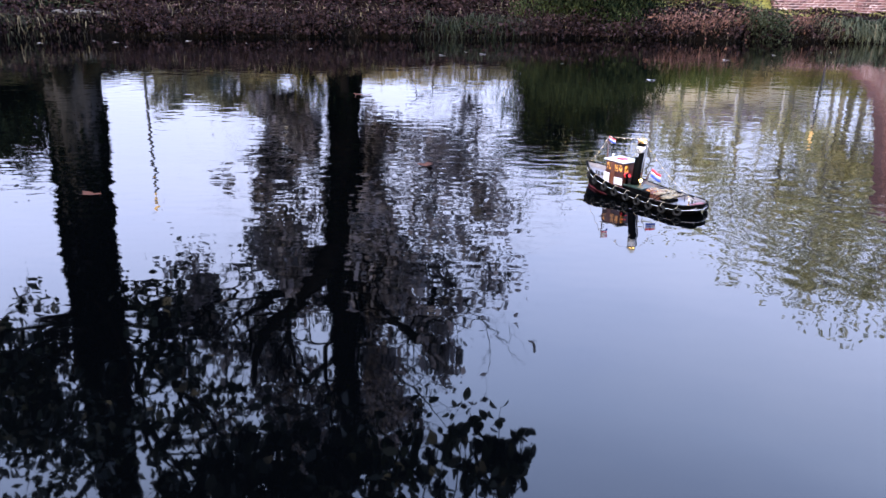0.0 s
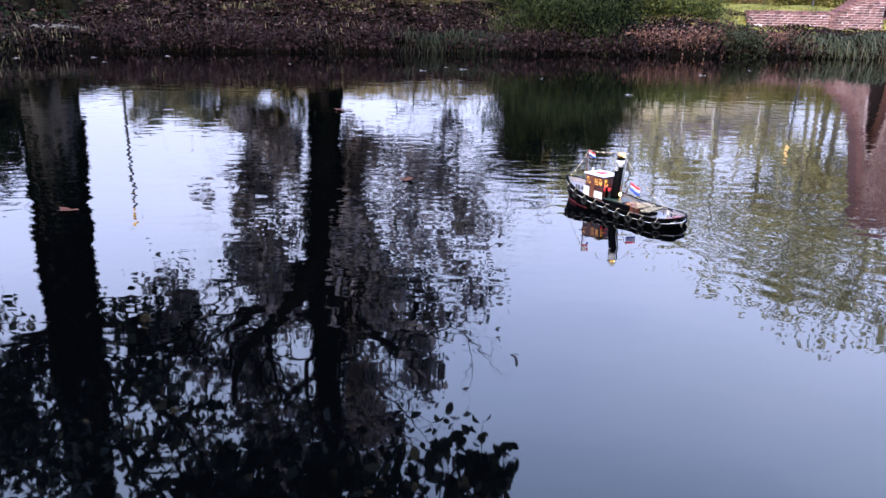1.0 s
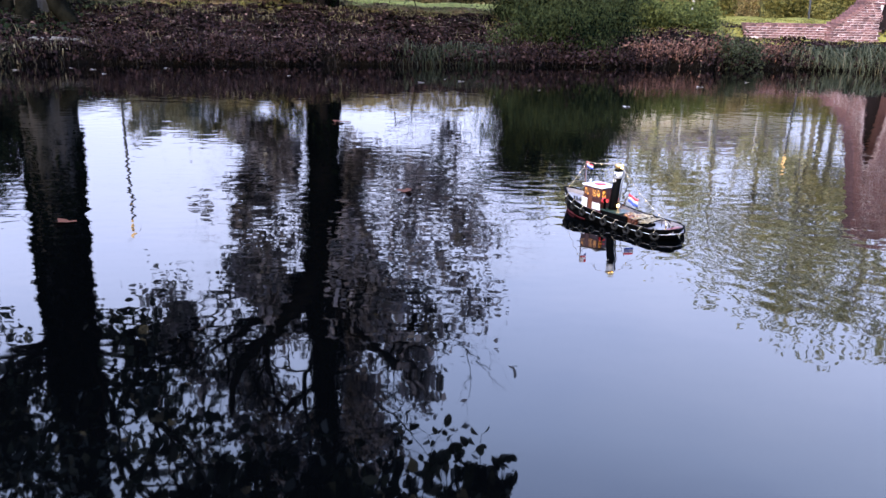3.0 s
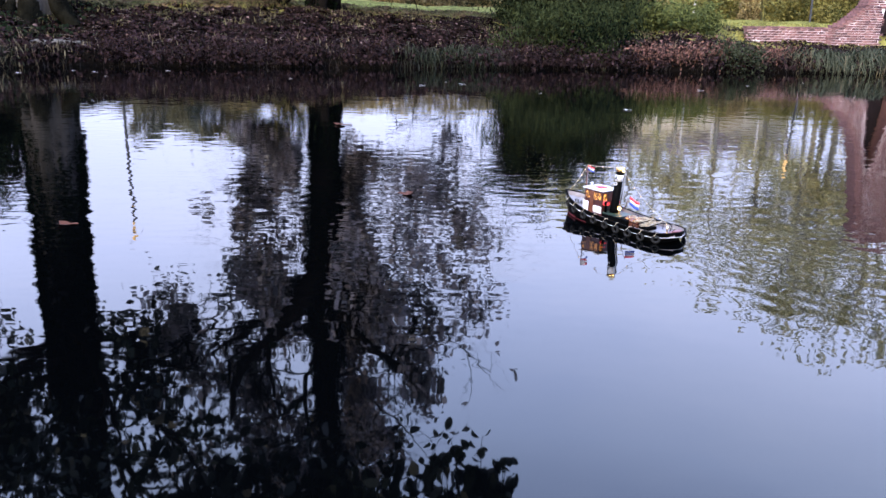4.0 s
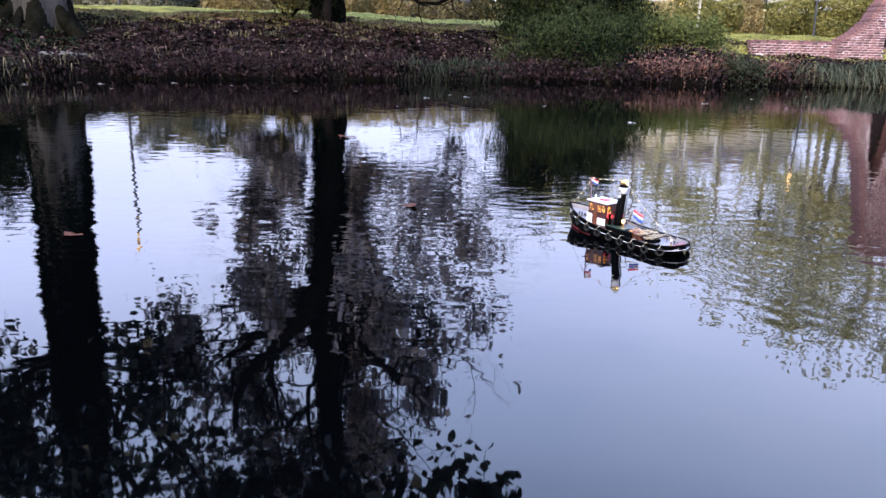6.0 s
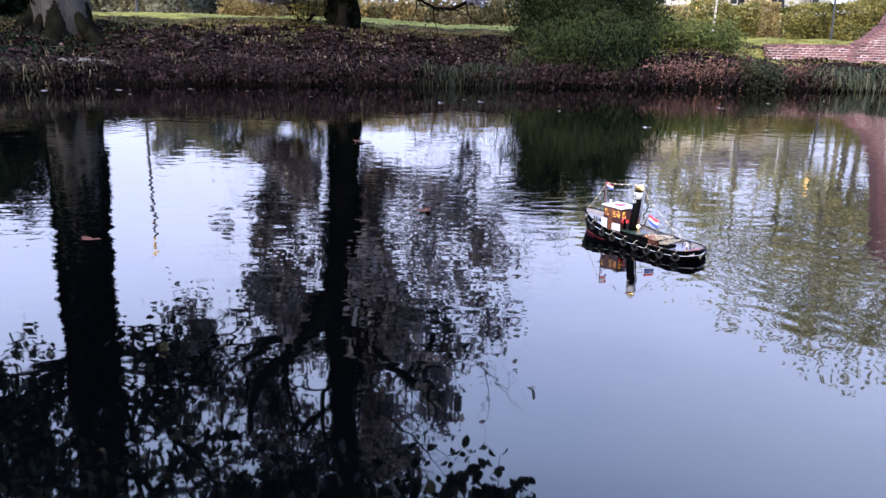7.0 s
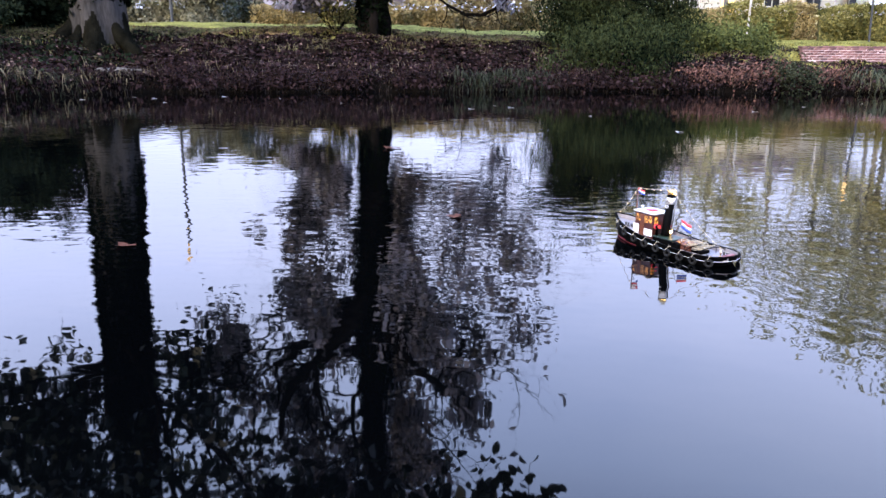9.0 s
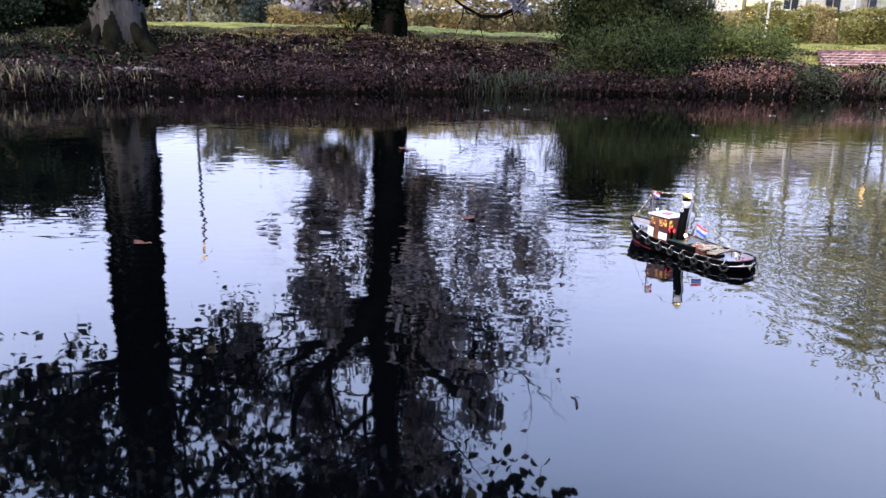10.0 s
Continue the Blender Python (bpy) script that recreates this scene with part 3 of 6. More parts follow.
def open_gaps(c):
    """False inside the great sky gaps of the oak's crown."""
    ok = np.ones(len(c), bool)
    for x, z, rx, rz in ((-7.2, 6.0, 1.3, 1.7), (-7.9, 4.2, 1.5, 2.0), (-0.3, 2.4, 1.5, 0.8), (-6.6, 9.2, 1.0, 0.9), (-4.8, 11.9, 1.1, 1.5)):
        ok &= ((c[:, 0] - x) / rx) ** 2 + ((c[:, 2] - z) / rz) ** 2 > 1 + 0.5 * fbm(c[:, 0], c[:, 2], 2.0, 1.0)
    # the two great boughs stand clear
    for (x0, z0), (x1, z1) in (((-3.7, 8.1), (-6.1, 10.9)), ((-2.4, 8.9), (-0.4, 11.0))):
        dx, dz = x1 - x0, z1 - z0
        u = np.clip(((c[:, 0] - x0) * dx + (c[:, 2] - z0) * dz) / (dx * dx + dz * dz), 0, 1)
        ok &= (np.hypot(c[:, 0] - x0 - u * dx, c[:, 2] - z0 - u * dz) > 0.32) | (c[:, 1] > 24.5)
    return ok


rng = np.random.default_rng(11)

# the great grey beech on the bank, dark and ivied higher up
beech = tree("beech_tree", "tall grey-barked beech tree with flared mossy foot on the pond bank",
             [(-10.5, 22.2, 0.3), (-10.52, 22.2, 2.5), (-10.72, 22.3, 5.8), (-10.80, 22.3, 9.8), (-10.82, 22.4, 14.8), (-10.8, 22.5, 20)],
             [0.74, 0.72, 0.68, 0.62, 0.46, 0.15],
             [(0.53, (-1, -0.3, 0.05), 5.0, 0.16), (0.52, (1.0, -0.3, 0.0), 4.8, 0.16), (0.50, (0.5, -1, 0.1), 4.8, 0.2), (0.52, (-0.8, -0.6, 0.15), 5.2, 0.2),
              (0.55, (1.0, 0.3, 0.1), 5.4, 0.2), (0.58, (-1, 0.3, 0.2), 5.2, 0.18), (0.6, (1, -0.1, 0.1), 5.8, 0.18), (0.66, (0.8, -0.6, 0.3), 5.3, 0.18), (0.75, (-0.5, -0.8, 0.5), 5, 0.15), (0.85, (0.7, 0.5, 0.6), 4.5, 0.12)],
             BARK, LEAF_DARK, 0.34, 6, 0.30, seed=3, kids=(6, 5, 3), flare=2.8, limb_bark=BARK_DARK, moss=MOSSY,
             keep=lambda c: clumpy(c, 0.8, -0.05, 6.0) & ((c[:, 0] < -7.7 + 0.4 * fbm(c[:, 1], c[:, 2], 1.3, 2.0)) | (c[:, 2] > 9.3)) & (c[:, 2] > 7.0 + 0.7 * fbm(c[:, 0], c[:, 1], 0.9, 5.0)) & (np.sin(c[:, 0] * 91.7 + c[:, 2] * 57.3) > np.interp(c[:, 0], [-9.4, -8.4, -7.2, -5.2], [-1.1, -0.1, 0.72, 0.98])))
_n = 22000
_a = rng.random(_n) * 2 * np.pi
_h = 1.95 + rng.random(_n) * 15.3
_h += np.where(np.cos(_a) > 0.2, 0.25, 0)
_r = np.interp(_h, [2.2, 4, 10, 17], [0.73, 0.73, 0.68, 0.5]) + rng.normal(size=_n) * 0.05
leaves("ivy", np.stack([np.interp(_h, [0, 2.2, 5.4, 9.3, 14.2], [0, -0.04, -0.20, -0.28, -0.30]) + np.cos(_a) * _r, 0.1 + np.sin(_a) * _r, _h], 1), 0.22, IVY, beech, 6, "dark ivy up the trunk")

for _pts, _rad in (([(0.45, -0.30, 1.75), (0.72, -0.45, 1.35), (1.05, -0.65, 1.0), (1.5, -0.9, 0.72), (1.9, -1.0, 0.5)], [0.10, 0.20, 0.19, 0.12, 0.04]),
                   ([(-0.50, -0.30, 1.9), (-0.72, -0.50, 1.45), (-1.0, -0.7, 1.0), (-1.4, -0.95, 0.72), (-1.8, -1.1, 0.5)], [0.10, 0.22, 0.22, 0.13, 0.04]),
                   ([(-0.30, -0.58, 1.6), (-0.36, -0.8, 1.2), (-0.45, -1.1, 0.85), (-0.5, -1.5, 0.6)], [0.08, 0.19, 0.16, 0.05])):
    _q = np.stack([np.interp(np.linspace(0, 1, 14), np.linspace(0, 1, len(_pts)), [p[k] for p in _pts]) for k in range(3)], 1)
    _w = np.interp(np.linspace(0, 1, 14), np.linspace(0, 1, len(_rad)), _rad) * (1 + 0.16 * np.sin(np.arange(14) * 1.9) + 0.08 * np.sin(np.arange(14) * 4.1))
    tubes("root", [(_q, _w, 12)], MOSSY, beech, "dark mossy root buttress")

# the ivied tree farther along, with a thin spreading crown
oak = tree("ivied_oak_tree", "ivy-clad oak tree with dark trunk and thinning late-autumn crown",
           [(-3.1, 25.7, 1.45), (-3.1, 25.7, 3.5), (-3.15, 25.6, 6), (-3.25, 25.5, 8.5), (-3.3, 25.4, 11.5), (-3.2, 25.4, 18.5)],
           [0.42, 0.46, 0.56, 0.58, 0.38, 0.06],
           [(0.17, (-1, -0.35, -0.02), 3.6, 0.04), (0.19, (1, -0.3, 0.0), 4.6, 0.04), (0.22, (1, -0.1, 0.0), 5.2, 0.04), (0.34, (1, 0.0, -0.02), 5.6, 0.045), (0.26, (-0.9, 0.4, 0.0), 4.0, 0.045), (0.30, (1, 0.2, 0.05), 5.4, 0.05),
            (0.36, (-0.8, -0.7, 0.1), 4.2, 0.05), (0.40, (0.9, -0.5, 0.0), 5.6, 0.055), (0.50, (-1, -0.1, 0.9), 5.0, 0.34), (0.50, (1, 0.1, 0.1), 5.8, 0.06),
            (0.56, (0.6, -0.9, 0.2), 4.6, 0.12), (0.60, (1, -0.2, 0.4), 5.4, 0.22), (0.64, (-0.7, -0.6, 0.3), 4.6, 0.13), (0.68, (0.9, 0.3, 0.35), 4.8, 0.16), (0.70, (-0.3, -0.6, 0.8), 4.4, 0.13),
            (0.74, (0.8, 0.5, 0.6), 4.4, 0.12), (0.8, (-0.8, 0.2, 0.7), 4.4, 0.12), (0.88, (0.3, -0.4, 0.9), 4, 0.11), (0.94, (-0.4, -0.2, 0.9), 3.6, 0.1)] + [(0.14 + 0.04 * k, (math.cos(k * 2.3), math.sin(k * 2.3) * 0.8, 0.05), 1.5 + 0.5 * math.sin(k * 1.9), 0.035) for k in range(1, 15)] + [(0.79 + 0.012 * k, (math.cos(k * 2.4), math.sin(k * 2.4) * 0.8, 0.25), 3.0 + 0.5 * math.cos(k * 1.3), 0.06) for k in range(9)],
           BARK_DARK, LEAF_GREY, 0.25, 14, 0.30, seed=8, kids=(6, 5, 3), wob=0.4, lift=0.0,
           keep=lambda c: clumpy(c, 1.05, np.interp(np.abs(c[:, 0] + 3.2) + 0.5 * fbm(c[:, 1], c[:, 2], 1.1, 9.0), [0.8, 2.0, 4.0, 5.5], [-0.12, 0.22, 0.24, 0.3]), 1.0) & open_gaps(c) & (c[:, 0] < np.interp(c[:, 2], [3, 6, 8, 10.3, 12, 13.5, 15], [1.2, 2.6, 3.4, 3.1, 1.9, 0.3, -1.2]) + 0.5 * fbm(c[:, 2], c[:, 1], 1.7, 3.0)) & ((np.abs(c[:, 0] + 3.1) > 0.75) | (c[:, 1] > 25.6)) & ((c[:, 2] > 2.6) | (np.abs(c[:, 0] + 3.1) > 1.0)) & ((c[:, 0] < -2.2) | (np.sin(c[:, 0] * 83.1 + c[:, 2] * 61.7) > -0.35)) & (c[:, 2] > 2.5))
_n = 9000
_a = rng.random(_n) * 2 * np.pi
_h = rng.random(_n) ** 0.8 * 12.5 + 0.3
_r = np.interp(_h, [0, 2, 5, 8.8, 13], [0.45, 0.5, 0.66, 0.58, 0.32]) + rng.normal(size=_n) * 0.06
_h[:1600] = rng.random(1600) * 2.6
_r[:1600] = 0.47 + rng.normal(size=1600) * 0.04
_h[1600:4600] = 3.0 + 6.5 * rng.random(3000)      # shoots and ivy standing out round the stem
_r[1600:4600] = 0.55 + 1.0 * rng.random(3000) ** 1.6
leaves("ivy", np.stack([np.cos(_a) * _r - 0.012 * _h, np.sin(_a) * _r - 0.03 * _h, _h], 1), 0.15, IVY, oak, 5, "glossy dark ivy leaves")

# its great forked bough
for _pts, _rad in (([(-0.15, -0.1, 5.7), (-0.55, -0.9, 6.6), (-1.25, -1.5, 7.5), (-2.0, -1.8, 8.4), (-2.7, -1.9, 9.2), (-3.1, -1.9, 10.2), (-3.3, -1.8, 11.2)], [0.40, 0.36, 0.30, 0.25, 0.20, 0.13, 0.05]),
                   ([(-1.9, -1.8, 8.3), (-1.95, -1.6, 9.3), (-1.8, -1.4, 10.6)], [0.17, 0.12, 0.04]),
                   ([(0.1, 0, 6.6), (0.7, -1.0, 7.5), (1.4, -1.5, 8.4), (2.2, -1.7, 9.2), (3.1, -1.7, 9.9)], [0.32, 0.28, 0.25, 0.18, 0.05])):
    tubes("great_bough", [(_pts, _rad, 12)], BARK_DARK, oak, "thick dark bough")

# the tree on the near bank whose bough hangs out over the water
near_tree = empty("overhanging_tree", (-5.6, -1.6, 0.38))
tagged(near_tree, "near-bank tree with broad dark leaves hanging over the water", "tree")
trunk_mesh("trunk", [(0, 0, 0), (0.1, 0.2, 2.0), (0.4, 0.8, 3.6), (0.9, 1.6, 4.8), (1.2, 2.0, 6.5)], [0.27, 0.23, 0.19, 0.12, 0.03], BARK_DARK, near_tree, 4, 1.5, 14)
_bough = [(0.4, 0.8, 3.5), (0.9, 3.4, 4.8), (1.6, 6.4, 5.8), (2.6, 9.0, 5.75), (3.7, 10.0, 5.6), (4.8, 10.2, 5.45), (5.8, 10.1, 5.35), (6.5, 9.9, 5.1), (6.8, 9.9, 4.8)]
_lines, _tips = [(_bough, [0.10, 0.09, 0.08, 0.065, 0.05, 0.04, 0.028, 0.018, 0.008], 8)], []
_rn = np.random.default_rng(31)
for _q, _d, _ln in ((_bough[3], (0.3, 0.2, -0.5), 1.2), (_bough[3], (-0.8, 0.4, -0.4), 1.3), (_bough[2], (-0.8, 0.4, -0.2), 1.6), (_bough[2], (0.2, 0.8, -0.1), 1.4), (_bough[3], (0.6, -0.5, -0.2), 1.2), (_bough[4], (-0.4, 0.2, -0.6), 0.9)):
    grow(_rn, _q, _d, _ln, 0.014, 1, _lines, _tips, wob=0.35, lift=-0.03, kids=(0, 5, 2), ratio=0.5)
_c = [spread_tips(_rn, _tips, 2, 0.07)]


def sprig(at, way, length, r):
    """A hanging shoot with its leaves set alternately along it."""
    d, pts, spots = np.array(way, float), [np.array(at, float)], []
    d /= np.linalg.norm(d)
    for k in range(8):
        d = d + _rn.normal(size=3) * 0.13 + np.array([0, 0, -0.06])
        d /= np.linalg.norm(d)
        pts.append(pts[-1] + d * length / 8)
        for _ in range(3 if at[0] < 4.6 else 2 if length > 0.6 else 1):
            spots.append(pts[-1] + _rn.normal(size=3) * (0.075, 0.06, 0.04))
    _lines.append((pts, np.linspace(r, 0.003, 9), 5))
    _c.append(np.array(spots))
    return pts


_shoots = [(2.6 + 0.11 * _k, 1.25 + 0.85 * _rn.random(), _rn.normal() * 0.4) for _k in range(24)]
_shoots += [(4.95, 1.35, 0.0), (5.15, 1.25, 0.1), (5.35, 1.5, 0.0), (5.55, 1.75, -0.05), (5.68, 1.6, 0.05), (5.9, 1.1, -0.1), (6.1, 1.15, 0.1), (6.35, 1.1, 0.0), (6.62, 1.5, 0.05), (6.72, 1.35, 0.15), (6.9, 0.7, 0.1), (7.1, 0.8, -0.05), (7.4, 0.75, 0.1), (7.7, 0.75, 0.15)]
for _u, _ln, _w in _shoots:
    _i = int(_u)
    _at = np.array(_bough[_i]) + (np.array(_bough[_i + 1]) - np.array(_bough[_i])) * (_u - _i)
    _p = sprig(_at, (_w, 0.1, -0.9), _ln, 0.012)
    for _k in ((2, 4) if _u > 5 else (1, 3, 5)):
        sprig(_p[_k], (_rn.normal() * 0.8, 0.2, -0.5), 0.28, 0.006)
tubes("limb", _lines, BARK_DARK, near_tree)
_v, _f = broad_leaf_arrays(np.concatenate(_c), 0.195, _rn)
arrays("crown", _v, _f, LEAF_DARK, near_tree)

# trees beyond the lawn, yellowing, against the sky
def far_tree(x, y, h, seed, leaf, bark, count=9, per=7, puff=0.5, size=0.32, length=0.34, label="tall yellowing tree beyond the lawn"):
    r_ = np.random.default_rng(seed)
    z = float(ground_z(x, y)) - 0.1
    lean = r_.normal(size=2) * 0.03 * h
    tr = [(x, y, z), (x + lean[0] * 0.3, y, z + h * 0.35), (x + lean[0] * 0.7, y + lean[1] * 0.5, z + h * 0.7), (x + lean[0], y + lean[1], z + h)]
    return tree("park_tree", label, tr, [0.015 * h, 0.012 * h, 0.008 * h, 0.002 * h], round_limbs(r_, count, 0.15 if x > 19 else 0.34, 0.95, h * length, 0.006 * h, (0.1, 0.9)),
                bark, leaf, size, per, puff, seed=seed, kids=(5, 4), group="trees beyond the lawn", flare=1.3, keep=lambda c: clumpy(c, 0.75, 0.28, seed * 1.3))


for k, (x, y, h) in enumerate([(7.0, 45, 6.6), (9.8, 47, 7.6), (12.6, 44, 8.4), (15.2, 47, 9.8), (17.6, 44, 10.6), (21.6, 46, 12.6), (22.6, 42, 11.5), (24.4, 43, 13.2), (25.8, 47, 14.5), (27.5, 43, 14.2), (29.2, 46, 15), (31, 43, 15), (35, 46, 16), (40, 43, 17), (46, 42, 18), (21.2, 40.6, 8.2), (24.6, 40.6, 10), (14.2, 41.0, 6.4)]):
    far_tree(x, y, h, 40 + k, LEAF_YELLOW, BIRCH, count=11 if x > 19 else 8, per=7 if x > 19 else 5, label="tall yellow-green park tree beyond the clipped hedge")


# ---- hedges and shrubs ----
def hedge(name, label, x0, x1, y, depth, h, core, leaf, size, count, seed, category="hedge", rz=0.0, rough=0.12):
    r_ = np.random.default_rng(seed)
    xm = (x0 + x1) / 2
    z = float(ground_z(xm, y)) - 0.15
    t = empty(name, (xm, y, z), rz)
    tagged(t, label, category)
    w = (x1 - x0) / 2
    bm = bmesh.new()
    bmesh.ops.create_cube(bm, size=1.0, matrix=Matrix.Translation((0, 0, h * 0.36 if rough < 0.3 else h * 0.3)) @ Matrix.Diagonal((2 * w - 0.4, depth - 0.2 - 2.2 * rough if rough < 0.3 else depth * 0.3, h * 0.72 if rough < 0.3 else h * 0.6, 1)))
    bmesh.ops.subdivide_edges(bm, edges=bm.edges[:], cuts=6, use_grid_fill=True)
    for v in bm.verts:
        v.co += Vector(noise.noise_vector(v.co * 1.3 + Vector((seed, 0, 0)))) * min(rough, 0.25) * 0.45
    # solid block whose dark colour stands in for dimness between the leaves
    part("inside", bm, core, t, "solid dark core standing for the dim inside of the hedge")
    n = count
    f_ = r_.random(n)
    px = (r_.random(n) * 2 - 1) * w
    pz = r_.random(n) * h
    py = np.full(n, -depth / 2)
    topm = f_ > 0.62
    pz[topm] = h
    py[topm] = (r_.random(topm.sum()) - 0.5) * depth
    back = f_ > 0.9
    py[back], pz[back] = depth / 2, r_.random(back.sum()) * h
    bulge = rough * 1.3 * fbm(px, pz, 1.2, seed)
    c = np.stack([px, py - bulge * (py < 0), pz + topm * bulge * 0.8], 1) + r_.normal(size=(n, 3)) * 0.06
    leaves("foliage", c, size, leaf, t, seed)
    return t


for k, (x0, x1, h, leaf_, lb) in enumerate([(9.0, 10.9, 1.6, LEAF_HEDGE, "olive hedge bush behind the white posts"), (10.8, 12.2, 1.35, LEAF_TAN, "brownish hedge bush between the posts"), (12.1, 13.7, 1.75, LEAF_HEDGE, "yellow-green hedge bush beside a white post"),
                                         (13.6, 15.3, 1.55, LEAF_HEDGE, "rounded yellow-green hedge bush on the lawn"), (15.2, 16.5, 1.7, LEAF_TAN, "tan and olive hedge bush at the back of the lawn"), (16.5, 18.6, 1.6, LEAF_HEDGE, "clipped yellow-green hedge beside a lamp post"),
                                         (18.6, 21.5, 1.7, LEAF_HEDGE, "clipped yellow-green hedge at the back of the lawn"), (21.4, 26.0, 1.6, LEAF_HEDGE, "long clipped yellow-green hedge behind the ruin")]):
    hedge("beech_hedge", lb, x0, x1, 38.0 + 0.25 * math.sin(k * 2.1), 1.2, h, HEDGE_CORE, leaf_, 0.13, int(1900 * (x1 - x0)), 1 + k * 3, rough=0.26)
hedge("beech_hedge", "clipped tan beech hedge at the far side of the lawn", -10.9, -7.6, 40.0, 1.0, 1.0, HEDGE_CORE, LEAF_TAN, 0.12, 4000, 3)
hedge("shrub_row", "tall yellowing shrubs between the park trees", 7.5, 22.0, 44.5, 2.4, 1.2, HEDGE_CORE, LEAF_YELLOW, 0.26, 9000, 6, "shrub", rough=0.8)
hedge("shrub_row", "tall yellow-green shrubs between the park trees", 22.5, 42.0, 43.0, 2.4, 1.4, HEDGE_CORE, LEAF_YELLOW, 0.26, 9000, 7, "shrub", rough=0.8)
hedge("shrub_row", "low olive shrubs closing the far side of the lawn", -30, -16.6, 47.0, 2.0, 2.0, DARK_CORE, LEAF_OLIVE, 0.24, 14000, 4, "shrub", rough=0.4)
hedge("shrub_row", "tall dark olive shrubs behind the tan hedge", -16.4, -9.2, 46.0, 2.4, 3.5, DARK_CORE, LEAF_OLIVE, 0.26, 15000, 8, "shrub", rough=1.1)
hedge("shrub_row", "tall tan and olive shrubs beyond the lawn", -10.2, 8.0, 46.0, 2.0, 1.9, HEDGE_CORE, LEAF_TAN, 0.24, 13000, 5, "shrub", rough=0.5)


def shrub(name, label, x, y, rx, ry, h, core, leaf, size, count, seed, z=None, droop=None, puff=0.18, stems=9):
    """A loose bush: stems fanning from the ground, leaves round their ends."""
    r_ = np.random.default_rng(seed)
    z = float(ground_z(x, y)) - 0.05 if z is None else z
    t = empty(name, (x, y, z))
    tagged(t, label, "shrub")
    tips = []
    for k in range(stems):
        lines = []
        a = 2 * np.pi * (k + r_.random()) / stems
        d = (math.cos(a) * rx, math.sin(a) * ry, h * (0.6 + 0.7 * r_.random()))
        ln = math.sqrt(sum(c * c for c in d)) * (0.75 + 0.3 * r_.random())
        grow(r_, (0, 0, 0), d, ln, 0.02 + 0.008 * h, 1, lines, tips, wob=0.35, lift=-0.03 if droop else 0.02, kids=(0, 6, 5), ratio=0.42)
        tubes("stem", lines, core, t)
    c = spread_tips(r_, tips, max(1, count // max(1, len(tips))), puff)
    c[:, 2] = np.maximum(c[:, 2], -0.45)
    leaves("foliage", c, size, leaf, t, seed, down=droop, aspect=0.35 if droop else 0.6)
    return t


shrub("yew_bush", "large feathery dark green yew leaning over the bank", 5.0, 26.2, 1.7, 1.1, 2.3, BARK_DARK, LEAF_YEW, 0.12, 36000, 21, droop=(0, 0, -0.7), stems=14)
shrub("yew_bush", "drooping dark green yew beside the larger one", 3.6, 27.0, 0.8, 0.9, 3.5, BARK_DARK, LEAF_YEW, 0.12, 13000, 22, droop=(0, 0, -0.7))
shrub("yew_bush", "low spreading yew skirt hanging down the bank", 5.3, 24.2, 1.5, 0.7, 0.9, BARK_DARK, LEAF_YEW, 0.10, 12000, 34, droop=(0, 0, -0.9), stems=12)
shrub("yew_bush", "dark yew branches trailing down the slope to the water", 4.0, 21.7, 1.7, 0.8, 0.75, BARK_DARK, LEAF_YEW, 0.10, 15000, 37, droop=(0, 0, -0.9), stems=13)
shrub("green_shrub", "low fresh green shrub on the bank edge", 7.9, 27.0, 1.3, 0.7, 0.8, BARK_DARK, LEAF_BRIGHT, 0.10, 8000, 23)
shrub("green_shrub", "low fresh green shrub near the brick wall", 9.6, 27.4, 1.0, 0.6, 0.55, BARK_DARK, LEAF_BRIGHT, 0.10, 6000, 24)
shrub("evergreen_bush", "big dark evergreen bush behind the beech trunk", -13.9, 23.6, 1.9, 1.3, 2.1, BARK_DARK, LEAF_BUSH, 0.15, 26000, 25, stems=16)
shrub("evergreen_bush", "big dark evergreen bush along the bank", -15.2, 20.6, 1.9, 1.2, 1.9, BARK_DARK, LEAF_BUSH, 0.15, 22000, 35, stems=16)
shrub("evergreen_bush", "low dark evergreen bush under the beech", -13.4, 20.0, 1.2, 0.5, 0.9, BARK_DARK, LEAF_BUSH, 0.11, 9000, 36)
shrub("twiggy_shrub", "twiggy olive shrub growing at the oak's foot", -4.4, 26.0, 1.3, 0.7, 1.3, BARK_DARK, LEAF_HEDGE, 0.09, 2600, 27)
shrub("dark_bush", "small dark bush before the tan hedge", -11.5, 40.0, 0.8, 0.6, 1.1, BARK_DARK, LEAF_DARK, 0.12, 2500, 28)
shrub("fern_clump", "grey-green ferny clump at the water's edge", 8.75, 21.0, 0.50, 0.25, 0.40, BARK_DARK, LEAF_FERN, 0.075, 2400, 29)

# ---- bank cover ----
def on_bank(n, x0, x1, d0, d1, rng_):
    x = x0 + (x1 - x0) * rng_.random(n)
    y = slope_y(x, d0 + (d1 - d0) * rng_.random(n))
    return np.stack([x, y, ground_z(x, y)], 1)


